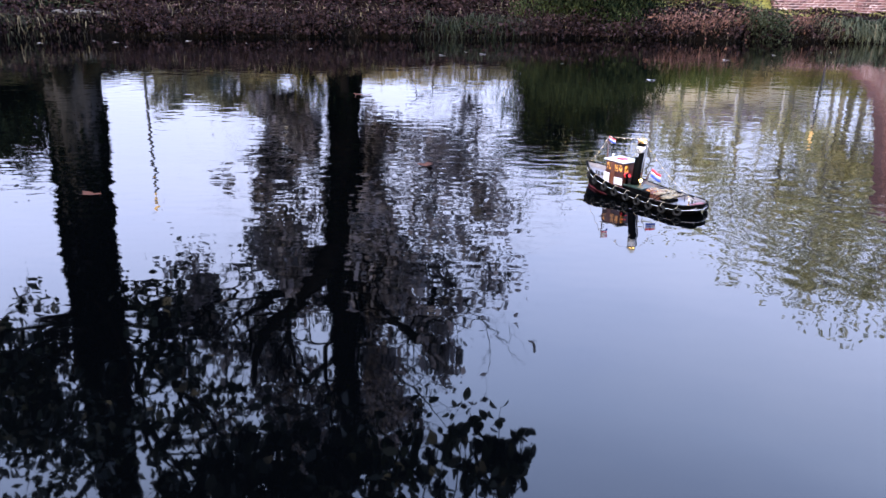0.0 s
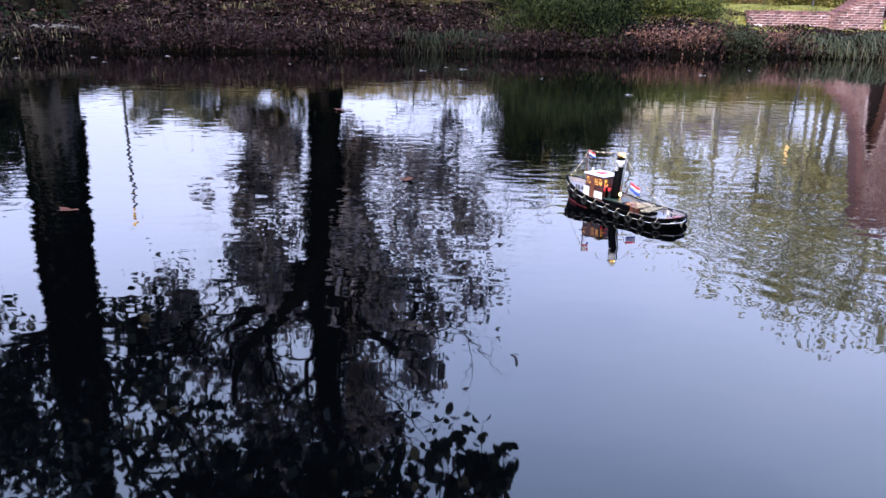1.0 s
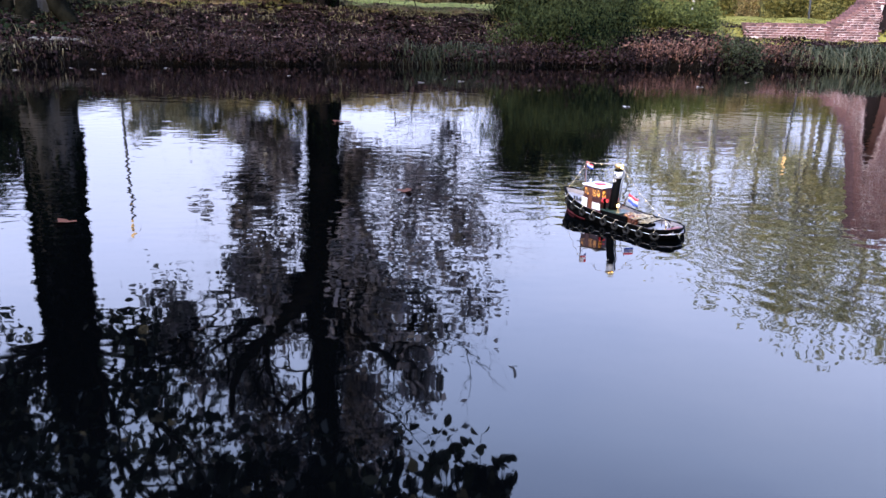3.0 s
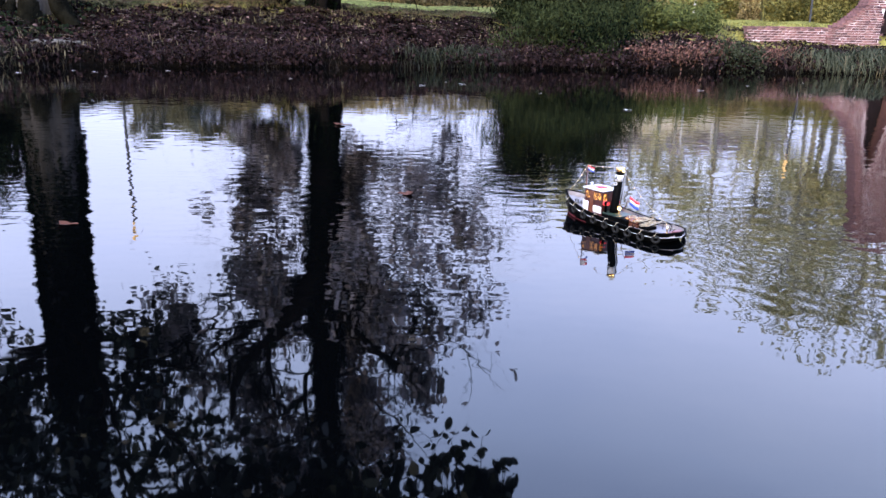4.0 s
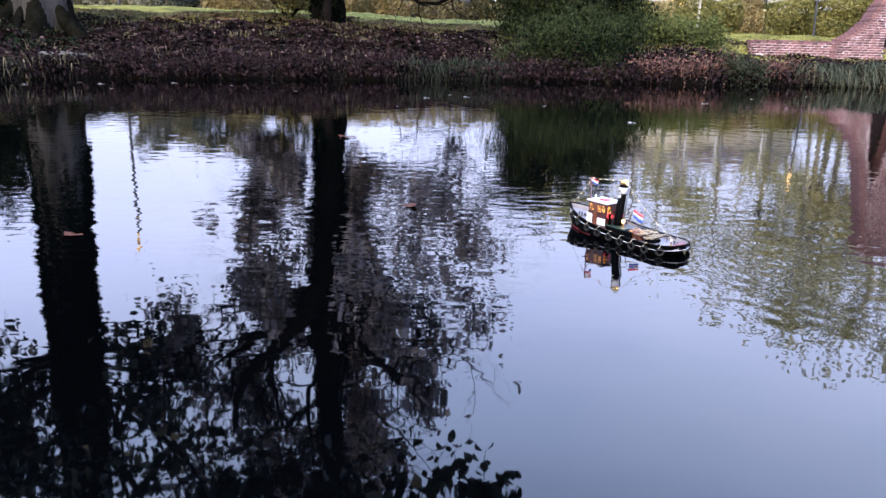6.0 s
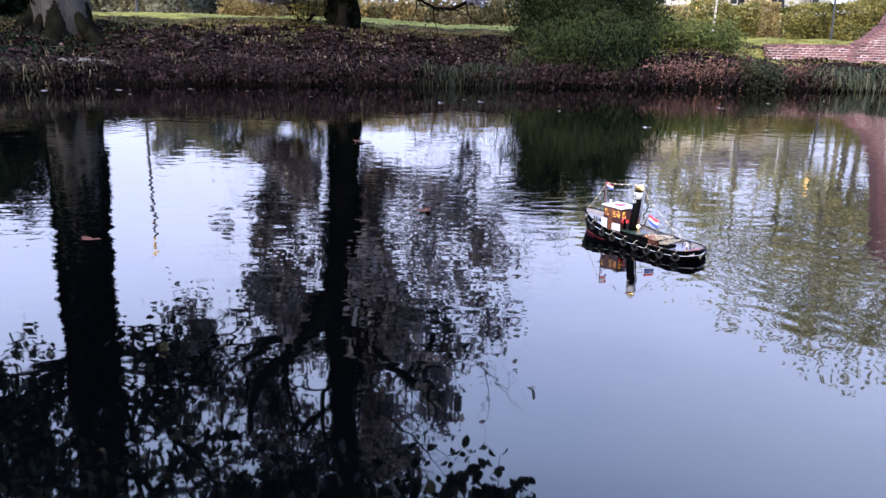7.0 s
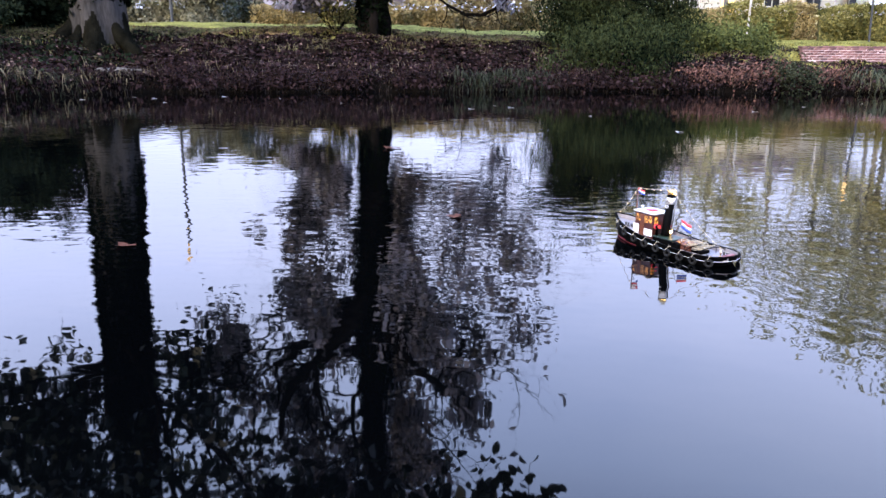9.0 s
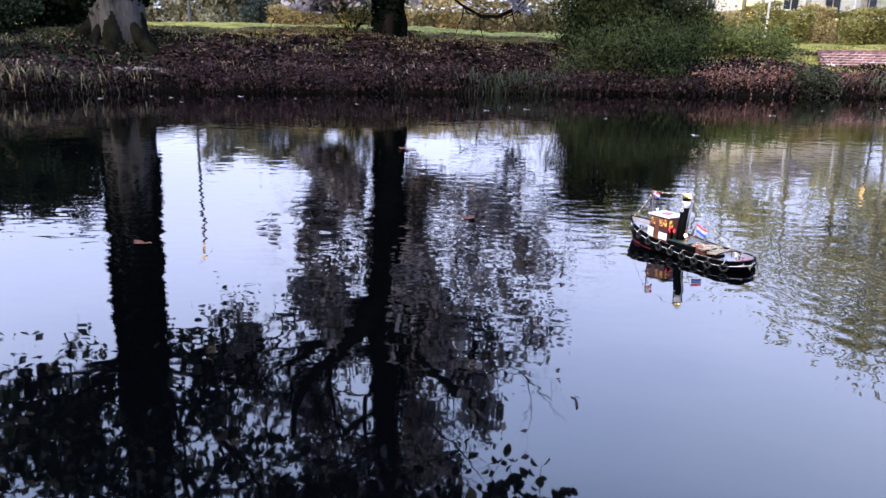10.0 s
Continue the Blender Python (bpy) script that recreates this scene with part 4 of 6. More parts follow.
_r = np.random.default_rng(90)
c = on_bank(70000, -20, 24, 0.1, 4.2, _r)
c = c[fbm(c[:, 0], c[:, 1], 1.1, 12.0) + 0.5 * fbm(c[:, 0], c[:, 1], 3.7, 5.0) > -0.75]
c[:, 2] += 0.03
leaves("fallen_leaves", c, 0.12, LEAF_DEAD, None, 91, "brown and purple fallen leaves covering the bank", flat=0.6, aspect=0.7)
c = on_bank(3200, -20, 24, 0.1, 3.6, _r)
c[:, 2] += 0.05
c = np.concatenate([c, on_bank(800, -14, -9.6, 0.15, 1.1, _r) + (0, 0, 0.06)])
leaves("pale_fallen_leaves", c, 0.085, LEAF_PALE, None, 92, "scattered pale dry leaves on the bank", flat=0.6, aspect=0.6)


c = on_bank(14000, -20, 24, -0.2, 0.6, _r)
c = c[fbm(c[:, 0], c[:, 1], 1.7, 2.0) + 0.4 * fbm(c[:, 0], c[:, 1], 5.0, 5.0) > -0.35]
c[:, 2] = np.maximum(c[:, 2], WATER_Z + 0.05) + 0.06 + 0.30 * _r.random(len(c)) ** 1.5
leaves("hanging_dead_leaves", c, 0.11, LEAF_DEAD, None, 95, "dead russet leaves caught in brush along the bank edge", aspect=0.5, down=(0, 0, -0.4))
c = on_bank(5000, -20, -9.0, 0.2, 3.5, _r)
c[:, 2] += 0.06
leaves("ground_ivy", c, 0.12, LEAF_BUSH, None, 96, "dark ivy creeping over the bank", flat=0.5, aspect=0.8)


_t = on_bank(800, -20, 24, 0.2, 3.4, _r)
_lines = []
for _p in _t:
    _a, _l = _r.random() * np.pi, 0.15 + 0.45 * _r.random()
    _e = np.array([math.cos(_a) * _l, math.sin(_a) * _l * 0.6, 0.01 + 0.08 * _r.random()])
    _lines.append(([_p + (0, 0, 0.03), _p + _e * 0.5 + (0, 0, 0.035), _p + _e], [0.005, 0.004, 0.002], 4))
tagged(tubes("fallen_twigs", _lines, TWIG_PALE), "thin pale twigs fallen over the bank", "twigs", kind="stuff")


def grass(name, label, bases, height, width, lean, material, seed, category="grass"):
    v, f_ = blades(bases, height, width, lean, np.random.default_rng(seed))
    return tagged(arrays(name, v, f_, material), label, category, kind="stuff")


grass("lawn_grass", "short green lawn grass above the bank", np.concatenate([on_bank(16000, -20, 26, 3.0, 9.0, _r), on_bank(34000, -14, 12, 3.2, 6.5, _r), on_bank(9000, 6.5, 20, 1.9, 4.5, _r)]), 0.13, 0.012, 0.7, GRASS, 93)
grass("bank_tufts", "sparse olive grass tufts among the leaf litter", on_bank(5000, -20, 24, 1.2, 3.6, _r), 0.14, 0.009, 0.9, REED, 97)
c = on_bank(34000, -14, 12, 1.6, 6.5, _r)
c = c[fbm(c[:, 0], c[:, 1], 1.5, 8.0) + 0.6 * fbm(c[:, 0], c[:, 1], 4.0, 3.0) > np.interp(slope_d(c[:, 0], c[:, 1]), [1.6, 3.0, 4.2], [0.6, 0.0, -0.8])]
grass("crest_grass", "taller yellow-green grass along the top of the bank", c, 0.22, 0.009, 1.1, FADED, 98)
c = on_bank(20000, -16, 11, 3.2, 7.5, _r)
c = c[fbm(c[:, 0], c[:, 1], 2.3, 1.0) > -0.1]
c[:, 2] += 0.07
leaves("lawn_leaves", c, 0.12, LEAF_FALLEN, None, 101, "tan and brown leaves fallen on the lawn edge", flat=0.5, aspect=0.7)
grass("bank_brush", "dark dead twigs and roots hanging at the bank edge", on_bank(5000, -20, 24, -0.05, 0.5, _r), 0.42, 0.007, 1.5, TWIG, 99, "brush")
grass("bank_edge_grass", "dry straggling grass hanging over the bank edge", on_bank(1500, -20, 24, 0.05, 0.9, _r), 0.34, 0.010, 1.1, REED_DRY, 94)


def strap_clump(label, x, d, n, rad, reach, height, width, material, seed):
    r_ = np.random.default_rng(seed)
    x = x * 0.84
    px = x + r_.normal(size=n) * rad
    py = shore(px) + d + r_.normal(size=n) * 0.15
    bases = np.stack([px, py, np.maximum(ground_z(px, py), WATER_Z - 0.05)], 1)
    v, f_ = arching(bases - np.array([x, 0, 0]), reach, height, width, r_, bias=(0.1, -0.5))
    ob = arrays("sedge_clump", v, f_, material)
    ob.matrix_basis = pose(x, 0, 0)
    return tagged(ob, label, "grass clump")


def clump(name, label, x, d, n, rad, height, width, lean, material, seed):
    r_ = np.random.default_rng(seed)
    x = x * 0.84
    px = x + r_.normal(size=n) * rad
    py = shore(px) + d + r_.normal(size=n) * 0.16
    bases = np.stack([px, py, np.maximum(ground_z(px, py), WATER_Z - 0.05)], 1)
    v, f_ = blades(bases - np.array([x, 0, 0]), height, width, lean, r_, segs=4)
    ob = arrays(name, v, f_, material)
    ob.matrix_basis = pose(x, 0, 0)
    return tagged(ob, label, "grass clump")


for k, (x, d, n, rad, hh, w_, m_, lb) in enumerate([
        (-12.3, 0.5, 45, 0.45, 0.55, 0.012, REED_DRY, "pale dry grass clump bending to the water"), (-11.5, 0.35, 110, 0.35, 0.42, 0.012, STRAP, "green sedge clump on the bank edge"),
        (-10.7, 0.3, 110, 0.35, 0.38, 0.012, STRAP, "green sedge clump below the beech"), (-13.2, 0.5, 40, 0.5, 0.5, 0.012, REED_DRY, "dry straw-coloured grass clump"),
        (-9.9, 0.25, 50, 0.3, 0.3, 0.010, REED_DRY, "dry bent grass below the log"),
        (0.3, 0.15, 40, 0.45, 0.5, 0.010, REED, "grey-green reeds standing at the bank"), (1.3, 0.15, 45, 0.45, 0.55, 0.010, REED, "grey-green reeds bending to the water"), (2.2, 0.15, 35, 0.35, 0.5, 0.010, REED, "thin reeds at the bank")]):
    clump("reed_clump", lb, x, d, n, rad, hh, w_, 1.25, m_, 120 + k)
for k, x in enumerate((13.2, 13.9, 14.6, 15.3, 16.1, 17.0, 18.0)):
    strap_clump("thick drooping grey-green sedge below the brickwork", x, 0.4, 210, 0.38, 0.75, 0.60, 0.012, SEDGE, 160 + k)
    strap_clump("pale bowed sedge leaves touching the water", x + 0.3, 0.30, 22, 0.34, 0.8, 0.5, 0.013, REED_DRY, 180 + k)
for k, x in enumerate((-13.4, -12.7, -12.0, -11.2, -10.5)):
    strap_clump("bowed straw-coloured grass on the bank edge", x, 0.5, 26, 0.40, 0.7, 0.34, 0.011, REED_DRY, 200 + k)
for k, x in enumerate((0.1, 0.8, 1.5, 2.1)):
    strap_clump("grey bent reeds at the water's edge", x, 0.35, 70, 0.3, 0.55, 0.5, 0.011, STRAP, 220 + k)
for k, (x, d, w_, h_) in enumerate([(-8.2, 0.5, 0.5, 0.35), (-6.6, 0.3, 0.5, 0.3), (-5.2, 0.4, 0.6, 0.32), (-3.6, 0.3, 0.5, 0.3), (-1.6, 0.3, 0.5, 0.4), (3.2, 0.3, 0.6, 0.4), (4.6, 0.35, 0.6, 0.4),
                                 (6.4, 0.3, 0.6, 0.45), (7.6, 0.4, 0.6, 0.5), (8.8, 0.4, 0.6, 0.55), (9.7, 0.5, 0.5, 0.5), (11.6, 0.5, 0.6, 0.55), (12.5, 0.6, 0.5, 0.5)]):
    shrub("dead_brush", "russet dead-leaved brush hanging over the bank edge", x * 0.84, float(shore(x * 0.84)) + d, w_, 0.35, h_ * (0.35 if x > 3 else 0.7), TWIG, LEAF_DEAD if x < 6.6 else LEAF_RUSSET, 0.07, 620, 240 + k, puff=0.13, stems=7)


# ---- brickwork: the low wall and the ruin ----
COURSE, BLEN = 0.085, 0.26


def brick_mesh(length, height, depth, seed):
    bm = bmesh.new()
    r_ = random.Random(seed)
    bmesh.ops.create_cube(bm, size=1.0, matrix=Matrix.Diagonal((length, depth, height, 1)))
    for v in bm.verts:
        v.co += Vector((r_.uniform(-1, 1) * 0.008, r_.uniform(-1, 1) * 0.006, r_.uniform(-1, 1) * 0.006))
    me = bpy.data.meshes.new("brick")
    bm.to_mesh(me); bm.free()
    me.materials.append(BRICK)
    return me


BRICK_MESHES = [brick_mesh(BLEN - 0.018, COURSE - 0.017, 0.10, k) for k in range(5)]
HALF_MESHES = [brick_mesh(BLEN / 2 - 0.018, COURSE - 0.017, 0.10, 10 + k) for k in range(3)]
EDGE_MESHES = [brick_mesh(0.24, COURSE - 0.012, 0.64, 20 + k) for k in range(3)]
RUIN_Z = [0.4, 1.38, 1.7, 2.2, 2.9, 3.8, 5.0, 6.4, 7.1]
RUIN_X = [14.6, 14.75, 15.38, 15.92, 16.34, 16.58, 16.82, 17.06, 17.6]


def ruin_edge(z):
    return float(np.interp(z, RUIN_Z, RUIN_X))


NICHE_MID, NICHE_TOP = 17.02, 4.1


def niche_half(z):
    return 0.46 * math.sqrt(max(0.0, 1 - max(0.0, z - 1.8) / (NICHE_TOP - 1.8)))


def in_niche(x, z):
    """The tall narrow dark recess beside the buttress."""
    return 0.2 < z < NICHE_TOP and abs(x - NICHE_MID) < niche_half(z)


def lay_bricks(parent, edge, x_end, z0, z1, y, budget, niche=None):
    """Courses of bricks, each an object, the first ones as parts and the rest joined."""
    r_ = random.Random(7)
    rest, made, k = [], 0, 0
    z = z0
    while z < z1:
        x = edge(z) + (BLEN / 2 if k % 2 else 0)
        if k % 2:
            spots = [(edge(z) + BLEN / 4, True)]
        else:
            spots = []
        while x < x_end - BLEN * 0.5:
            spots.append((x + BLEN / 2, False)); x += BLEN
        if niche:
            # the stepped, weathered edge of the buttress
            place = (edge(z) + 0.03 + r_.uniform(-0.02, 0.03), y + 0.20, z + COURSE / 2)
            ob = new("edge_brick", EDGE_MESHES[k % 3])
            ob.parent = parent
            ob.matrix_basis = Matrix.Translation(Vector(place) - parent.matrix_basis.translation)
        for sx, half in spots:
            if niche and niche(sx, z):
                continue
            if r_.random() < 0.004:
                continue
            place = (sx, y - 0.045 + r_.uniform(-0.008, 0.010), z + COURSE / 2)
            if made < budget:
                ob = new("brick", (r_.choice(HALF_MESHES) if half else r_.choice(BRICK_MESHES)))
                ob.parent = parent
                ob.matrix_basis = Matrix.Translation(Vector(place) - parent.matrix_basis.translation)
                made += 1
            else:
                rest.append((place, (BLEN / 2 if half else BLEN) - 0.018))
        z += COURSE; k += 1
    if rest:
        base = np.array([[a, b, c_] for a in (-.5, .5) for b in (-.5, .5) for c_ in (-.5, .5)])
        quads = np.array([[0, 1, 3, 2], [4, 6, 7, 5], [0, 4, 5, 1], [2, 3, 7, 6], [0, 2, 6, 4], [1, 5, 7, 3]])
        rr_ = np.random.default_rng(8)
        V = np.concatenate([np.array(p) + base * [ln, 0.10, COURSE - 0.017] + rr_.normal(size=(8, 3)) * 0.004 for p, ln in rest]) - np.array(parent.matrix_basis.translation)
        F = np.concatenate([quads + 8 * i for i in range(len(rest))])
        tagged(arrays("upper_bricks", V, F, BRICK_REST, parent, "weathered red bricks high in the wall"), kind="stuff")


def slab(name, outline, y0, y1, material, parent, label=""):
    """A wall core from an outline in x and z, with thickness from y0 to y1."""
    o = parent.matrix_basis.translation
    bm = bmesh.new()
    a = [bm.verts.new((x - o.x, y0 - o.y, z - o.z)) for x, z in outline]
    b = [bm.verts.new((x - o.x, y1 - o.y, z - o.z)) for x, z in outline]
    bm.faces.new(a); bm.faces.new(list(reversed(b)))
    n = len(a)
    for i in range(n):
        bm.faces.new((a[i], b[i], b[(i + 1) % n], a[(i + 1) % n]))
    bmesh.ops.recalc_face_normals(bm, faces=bm.faces[:])
    for f_ in bm.faces:
        f_.material_index = 0 if abs(f_.normal.y) > 0.9 else 1
    return part(name, bm, [material, BRICK_REST], parent, label)


low_wall = empty("brick_wall", (11.7, WALL_Y, 0.4))
tagged(low_wall, "low weathered red brick garden wall with pale mortar", "wall")
slab("mortar_core", [(11.72, 0.4), (14.85, 0.4), (14.85, 1.44), (11.72, 1.44)], WALL_Y - 0.082, WALL_Y + 0.3, MORTAR, low_wall, "pale lime mortar")
lay_bricks(low_wall, lambda z: 11.7, 14.8, 0.6, 1.44, WALL_Y, 160)
_bm = bmesh.new()
_rr = random.Random(3)
_x = 11.7
while _x < 14.6:
    _w = 0.24 + _rr.uniform(-0.02, 0.03)
    box(_bm, _x - 11.7, _x - 11.7 + _w - 0.015, -0.09, 0.31, 1.045 + _rr.uniform(-0.008, 0.01), 1.10 + _rr.uniform(-0.01, 0.02), 0.008)
    _x += _w
part("coping", _bm, BRICK_REST, low_wall, "worn brick coping with bits of moss")

ruin = empty("brick_ruin", (16.5, WALL_Y, 0.3))
tagged(ruin, "tall ruined red brick wall with a flared buttress", "ruin")
_left = [(ruin_edge(z) + 0.03, z) for z in np.linspace(0.3, 7.1, 30)]
# back wall of the recess, with the niche's shade painted in
slab("mortar_core", [(20.5, 0.3), (20.5, 7.3), (18.6, 7.25)] + list(reversed(_left)), WALL_Y + 0.50, WALL_Y + 0.72, RECESS_SHADE, ruin, "recess brickwork coloured dark for its shade")
_nl = [(NICHE_MID - niche_half(z), z) for z in np.linspace(0.3, NICHE_TOP, 14)]
_nr = [(NICHE_MID + niche_half(z), z) for z in np.linspace(0.3, NICHE_TOP - 0.01, 14)]
slab("buttress_core", _nl[:-1] + [(NICHE_MID, NICHE_TOP)] + [(NICHE_MID, 6.7)] + list(reversed([q for q in _left if q[0] < 17.0])), WALL_Y - 0.082, WALL_Y + 0.50, MORTAR, ruin, "pale lime mortar")
slab("face_core", _nr + [(NICHE_MID + 0.002, NICHE_TOP), (NICHE_MID + 0.002, 6.7), (17.7, 7.1), (18.6, 7.2), (20.5, 7.3), (20.5, 0.3)], WALL_Y - 0.082, WALL_Y + 0.50, MORTAR, ruin, "pale lime mortar")
lay_bricks(ruin, ruin_edge, 20.4, 0.5, 7.1, WALL_Y, 300, in_niche)

# ---- house beyond the hedge ----
house = empty("house", (19.5, 58, float(ground_z(19.5, 58)) - 0.1))
tagged(house, "cream rendered house with brown tiled roof behind the hedge", "house")
part("wall", box(bmesh.new(), -8, 8, -3, 3, 0, 4.8), PLASTER, house)
_bm = bmesh.new()
_v = [_bm.verts.new(q) for q in [(-8.4, -3.5, 4.7), (8.4, -3.5, 4.7), (8.4, 3.5, 4.7), (-8.4, 3.5, 4.7), (-8.4, 0, 6.6), (8.4, 0, 6.6)]]
for q in ((0, 1, 5, 4), (2, 3, 4, 5), (0, 4, 3), (1, 2, 5), (0, 3, 2, 1)):
    _bm.faces.new([_v[i] for i in q])
part("roof", _bm, ROOF_TILE, house)
LIT = glow("lit_window", (1.0, 0.62, 0.2), 0.5)
for k, (x, z) in enumerate([(-6.5, 1.7), (-4.2, 1.7), (-1.6, 1.7), (1.4, 1.7), (4.2, 1.7), (6.6, 1.7)]):
    wn = part("window", box(bmesh.new(), x - 0.55, x + 0.55, -3.06, -2.99, z - 0.05, z + 1.35, 0.01), WOOD_WHITE, house, "white window frame")
    for sx in (-0.26, 0.26):
        part("pane", box(bmesh.new(), x + sx - 0.22, x + sx + 0.22, -3.075, -3.055, z + 0.06, z + 1.25), LIT if k == 2 else WINDOW_DARK, wn)


# ---- posts, rails and lamps ----
def pole(name, label, x, y, h, r, lean, material, category, head=None):
    z = float(ground_z(x, y)) - 0.1
    t = empty(name, (x, y, z))
    tagged(t, label, category)
    tubes("post", [([(0, 0, 0), (lean * h * 0.5, 0, h * 0.5), (lean * h, 0, h)], [r, r * 0.9, r * 0.8], 10)], material, t)
    if head:
        part("lamp_head", lathe(bmesh.new(), [(0.03, 0), (0.06, 0.04), (0.085, 0.40), (0.03, 0.48)], 12, pose(lean * h, 0, h)), head, t, "glass lantern head")
    return t


GLASS_LAMP = mat("lantern_glass", (0.55, 0.52, 0.45), (0.4, 0.38, 0.33), rough=0.2, scale=4, fine=30, bump=0)
LIT_LAMP = glow("lit_yellow_lantern", (1.0, 0.62, 0.24), 0.12)
pole("street_lamp", "slim dark lamp post with lit yellow lantern before the hedge", 18.5, 36.5, 3.7, 0.05, -0.04, STEEL_DARK, "lamp", LIT_LAMP)
pole("street_lamp", "slim dark lamp post with lit yellow lantern behind the yew", 6.5, 36.5, 4.1, 0.05, 0.0, STEEL_DARK, "lamp", LIT_LAMP)
pole("street_lamp", "slim dark lamp post at the far side of the lawn", -13.85, 36.5, 7.0, 0.07, 0.0, STEEL_DARK, "lamp", LIT_LAMP)
for x, lean, h, yy in ((9.6, 0.0, 3.2, 37.2), (13.08, 0.02, 3.4, 37.0), (15.6, 0.0, 3.6, 39.4), (18.0, 0.02, 3.6, 39.4)):
    f_ = pole("garden_post", "weathered white wooden post with side rail stubs", x, yy, h, 0.055, lean, WOOD_WHITE, "post")
    part("rail", box(bmesh.new(), lean * 1.6 - 0.15, lean * 1.6 + 0.95, 0.05, 0.09, 1.6, 1.65, 0.006), WOOD_WHITE, f_)

# ---- log and fallen boughs on the bank ----
_p = [(-9.05 + 0.135 * k, 18.5 + 0.03 * k, float(ground_z(-8.5, 18.6)) + 0.05 + 0.02 * math.sin(k * 1.7)) for k in range(9)]
tagged(tubes("log", [(_p, [0.02, 0.045, 0.07, 0.055, 0.068, 0.05, 0.06, 0.045, 0.02], 9)], LOG_WOOD), "pale weathered log lying below the beech", "log")
for k, (x, d, dx, dz) in enumerate([(-13.1, 0.8, -0.5, 1.3), (-12.8, 0.8, 0.7, 1.1), (-13.0, 0.8, -0.2, 0.9)]):
    x *= 0.84
    y = float(shore(x)) + d
    z = float(ground_z(x, y))
    tagged(tubes("bramble_cane", [([(x, y, z - 0.05), (x + dx * 0.4, y, z + dz * 0.55), (x + dx, y - 0.1, z + dz)], [0.018, 0.013, 0.006], 5)], REED_DRY), "bare dry bramble cane leaning on the bank", "cane", "bramble canes")
# the tall bare-limbed thorn whose bough arches down to the lawn edge
_r5 = np.random.default_rng(55)
_o = np.array([3.9, 28.6, 1.3])
thorn = empty("bare_tree", tuple(_o))
tagged(thorn, "bare dark-limbed small tree arching over the bank", "tree")
trunk_mesh("trunk", [(0, 0, -0.1), (0.1, 0.1, 1.4), (-0.1, 0, 2.7), (-0.3, -0.1, 3.6)], [0.13, 0.11, 0.09, 0.06], BARK_DARK, thorn, 2, 1.4, 12)
_lines, _tips = [], []
_main = [(-0.3, -0.1, 3.5), (-1.6, -1.0, 2.6), (-2.5, -1.6, 1.72), (-2.95, -1.6, 1.33), (-3.4, -1.6, 1.12), (-4.0, -1.6, 1.14), (-4.6, -1.6, 1.46), (-5.0, -1.6, 1.75)]
_lines.append((_main, [0.085, 0.08, 0.07, 0.065, 0.06, 0.055, 0.045, 0.03], 7))
for q, d in ((_main[6], (0.4, -0.1, -0.9)), (_main[6], (0.15, -0.2, -0.9)), (_main[5], (0.8, -0.2, -0.6)), (_main[5], (-0.3, -0.2, -0.8)), (_main[2], (0.8, -0.2, -0.25)), (_main[3], (0.5, -0.4, -0.8)), (_main[4], (0.8, -0.3, -0.2)), (_main[2], (0.5, -0.4, 0.5))):
    grow(_r5, q, d, 1.2, 0.026, 1, _lines, _tips, wob=0.45, lift=0.06, kids=(0, 4, 2), ratio=0.5)
tubes("limb", _lines, BARK_DARK, thorn)
leaves("crown", spread_tips(_r5, _tips[::3], 1, 0.10), 0.07, LEAF_DARK, thorn, 56)

# ---- leaves afloat ----
FLOAT_LEAF = mat("floating_leaf", (0.08, 0.03, 0.018), (0.035, 0.014, 0.010), rough=0.9, scale=20, fine=90, bump=0.2, spec=0.1)
# far leaves: the sky's glint on them is painted as a pale colour
FLOAT_SKY_GLINT = mat("sky_glint_leaf", (0.40, 0.36, 0.34), (0.22, 0.18, 0.16), rough=0.5, scale=20, fine=90, bump=0.2)
def floating_leaf(x, y, size, rz, label):
    bm = bmesh.new()
    n = 14
    ring = []
    for k in range(n):
        a = 2 * math.pi * k / n
        r = size * (0.5 + 0.22 * math.cos(3 * a) + (0.12 if k % 2 else 0))
        ring.append(bm.verts.new((r * math.cos(a), r * math.sin(a) * 0.7, 0.004 + 0.25 * r * r / size * abs(math.sin(a)))))
    cv = bm.verts.new((0, 0, 0.003))
    for k in range(n):
        bm.faces.new((cv, ring[k], ring[(k + 1) % n]))
    ob = part("floating_leaf", bm, FLOAT_LEAF if y < 10 else FLOAT_SKY_GLINT)
    ob.matrix_basis = pose(x * 0.95, y * 0.95 if y < 10 else y * 0.86, WATER_Z, 0, 0, rz)
    return tagged(ob, label, "leaf", "floating leaves")


for x, y, s, a in ((-0.86, 8.82, 0.16, 20), (-0.06, 5.2, 0.11, 70), (-2.01, 4.26, 0.09, 10), (-6.9, 18.5, 0.2, 0), (-5.6, 19.4, 0.2, 0), (-8.2, 17.8, 0.2, 0), (0.1, 16.4, 0.2, 0), (0.9, 16.9, 0.22, 0), (5.6, 16.5, 0.2, 0), (3.1, 12.2, 0.2, 30), (-7.5, 18.9, 0.12, 50), (-4.2, 19.0, 0.12, 80), (-2.6, 17.6, 0.12, 10), (0.6, 17.5, 0.12, 60), (7.2, 18.2, 0.14, 15), (9.0, 19.5, 0.14, 70), (-6.2, 17.2, 0.12, 33), (2.2, 15.0, 0.12, 120)):
    floating_leaf(x, y, s if y < 10 else s * 0.5, a, "curled orange-brown leaf floating on the pond" if y < 10 else "small leaf near the far bank, coloured pale for reflected sky")


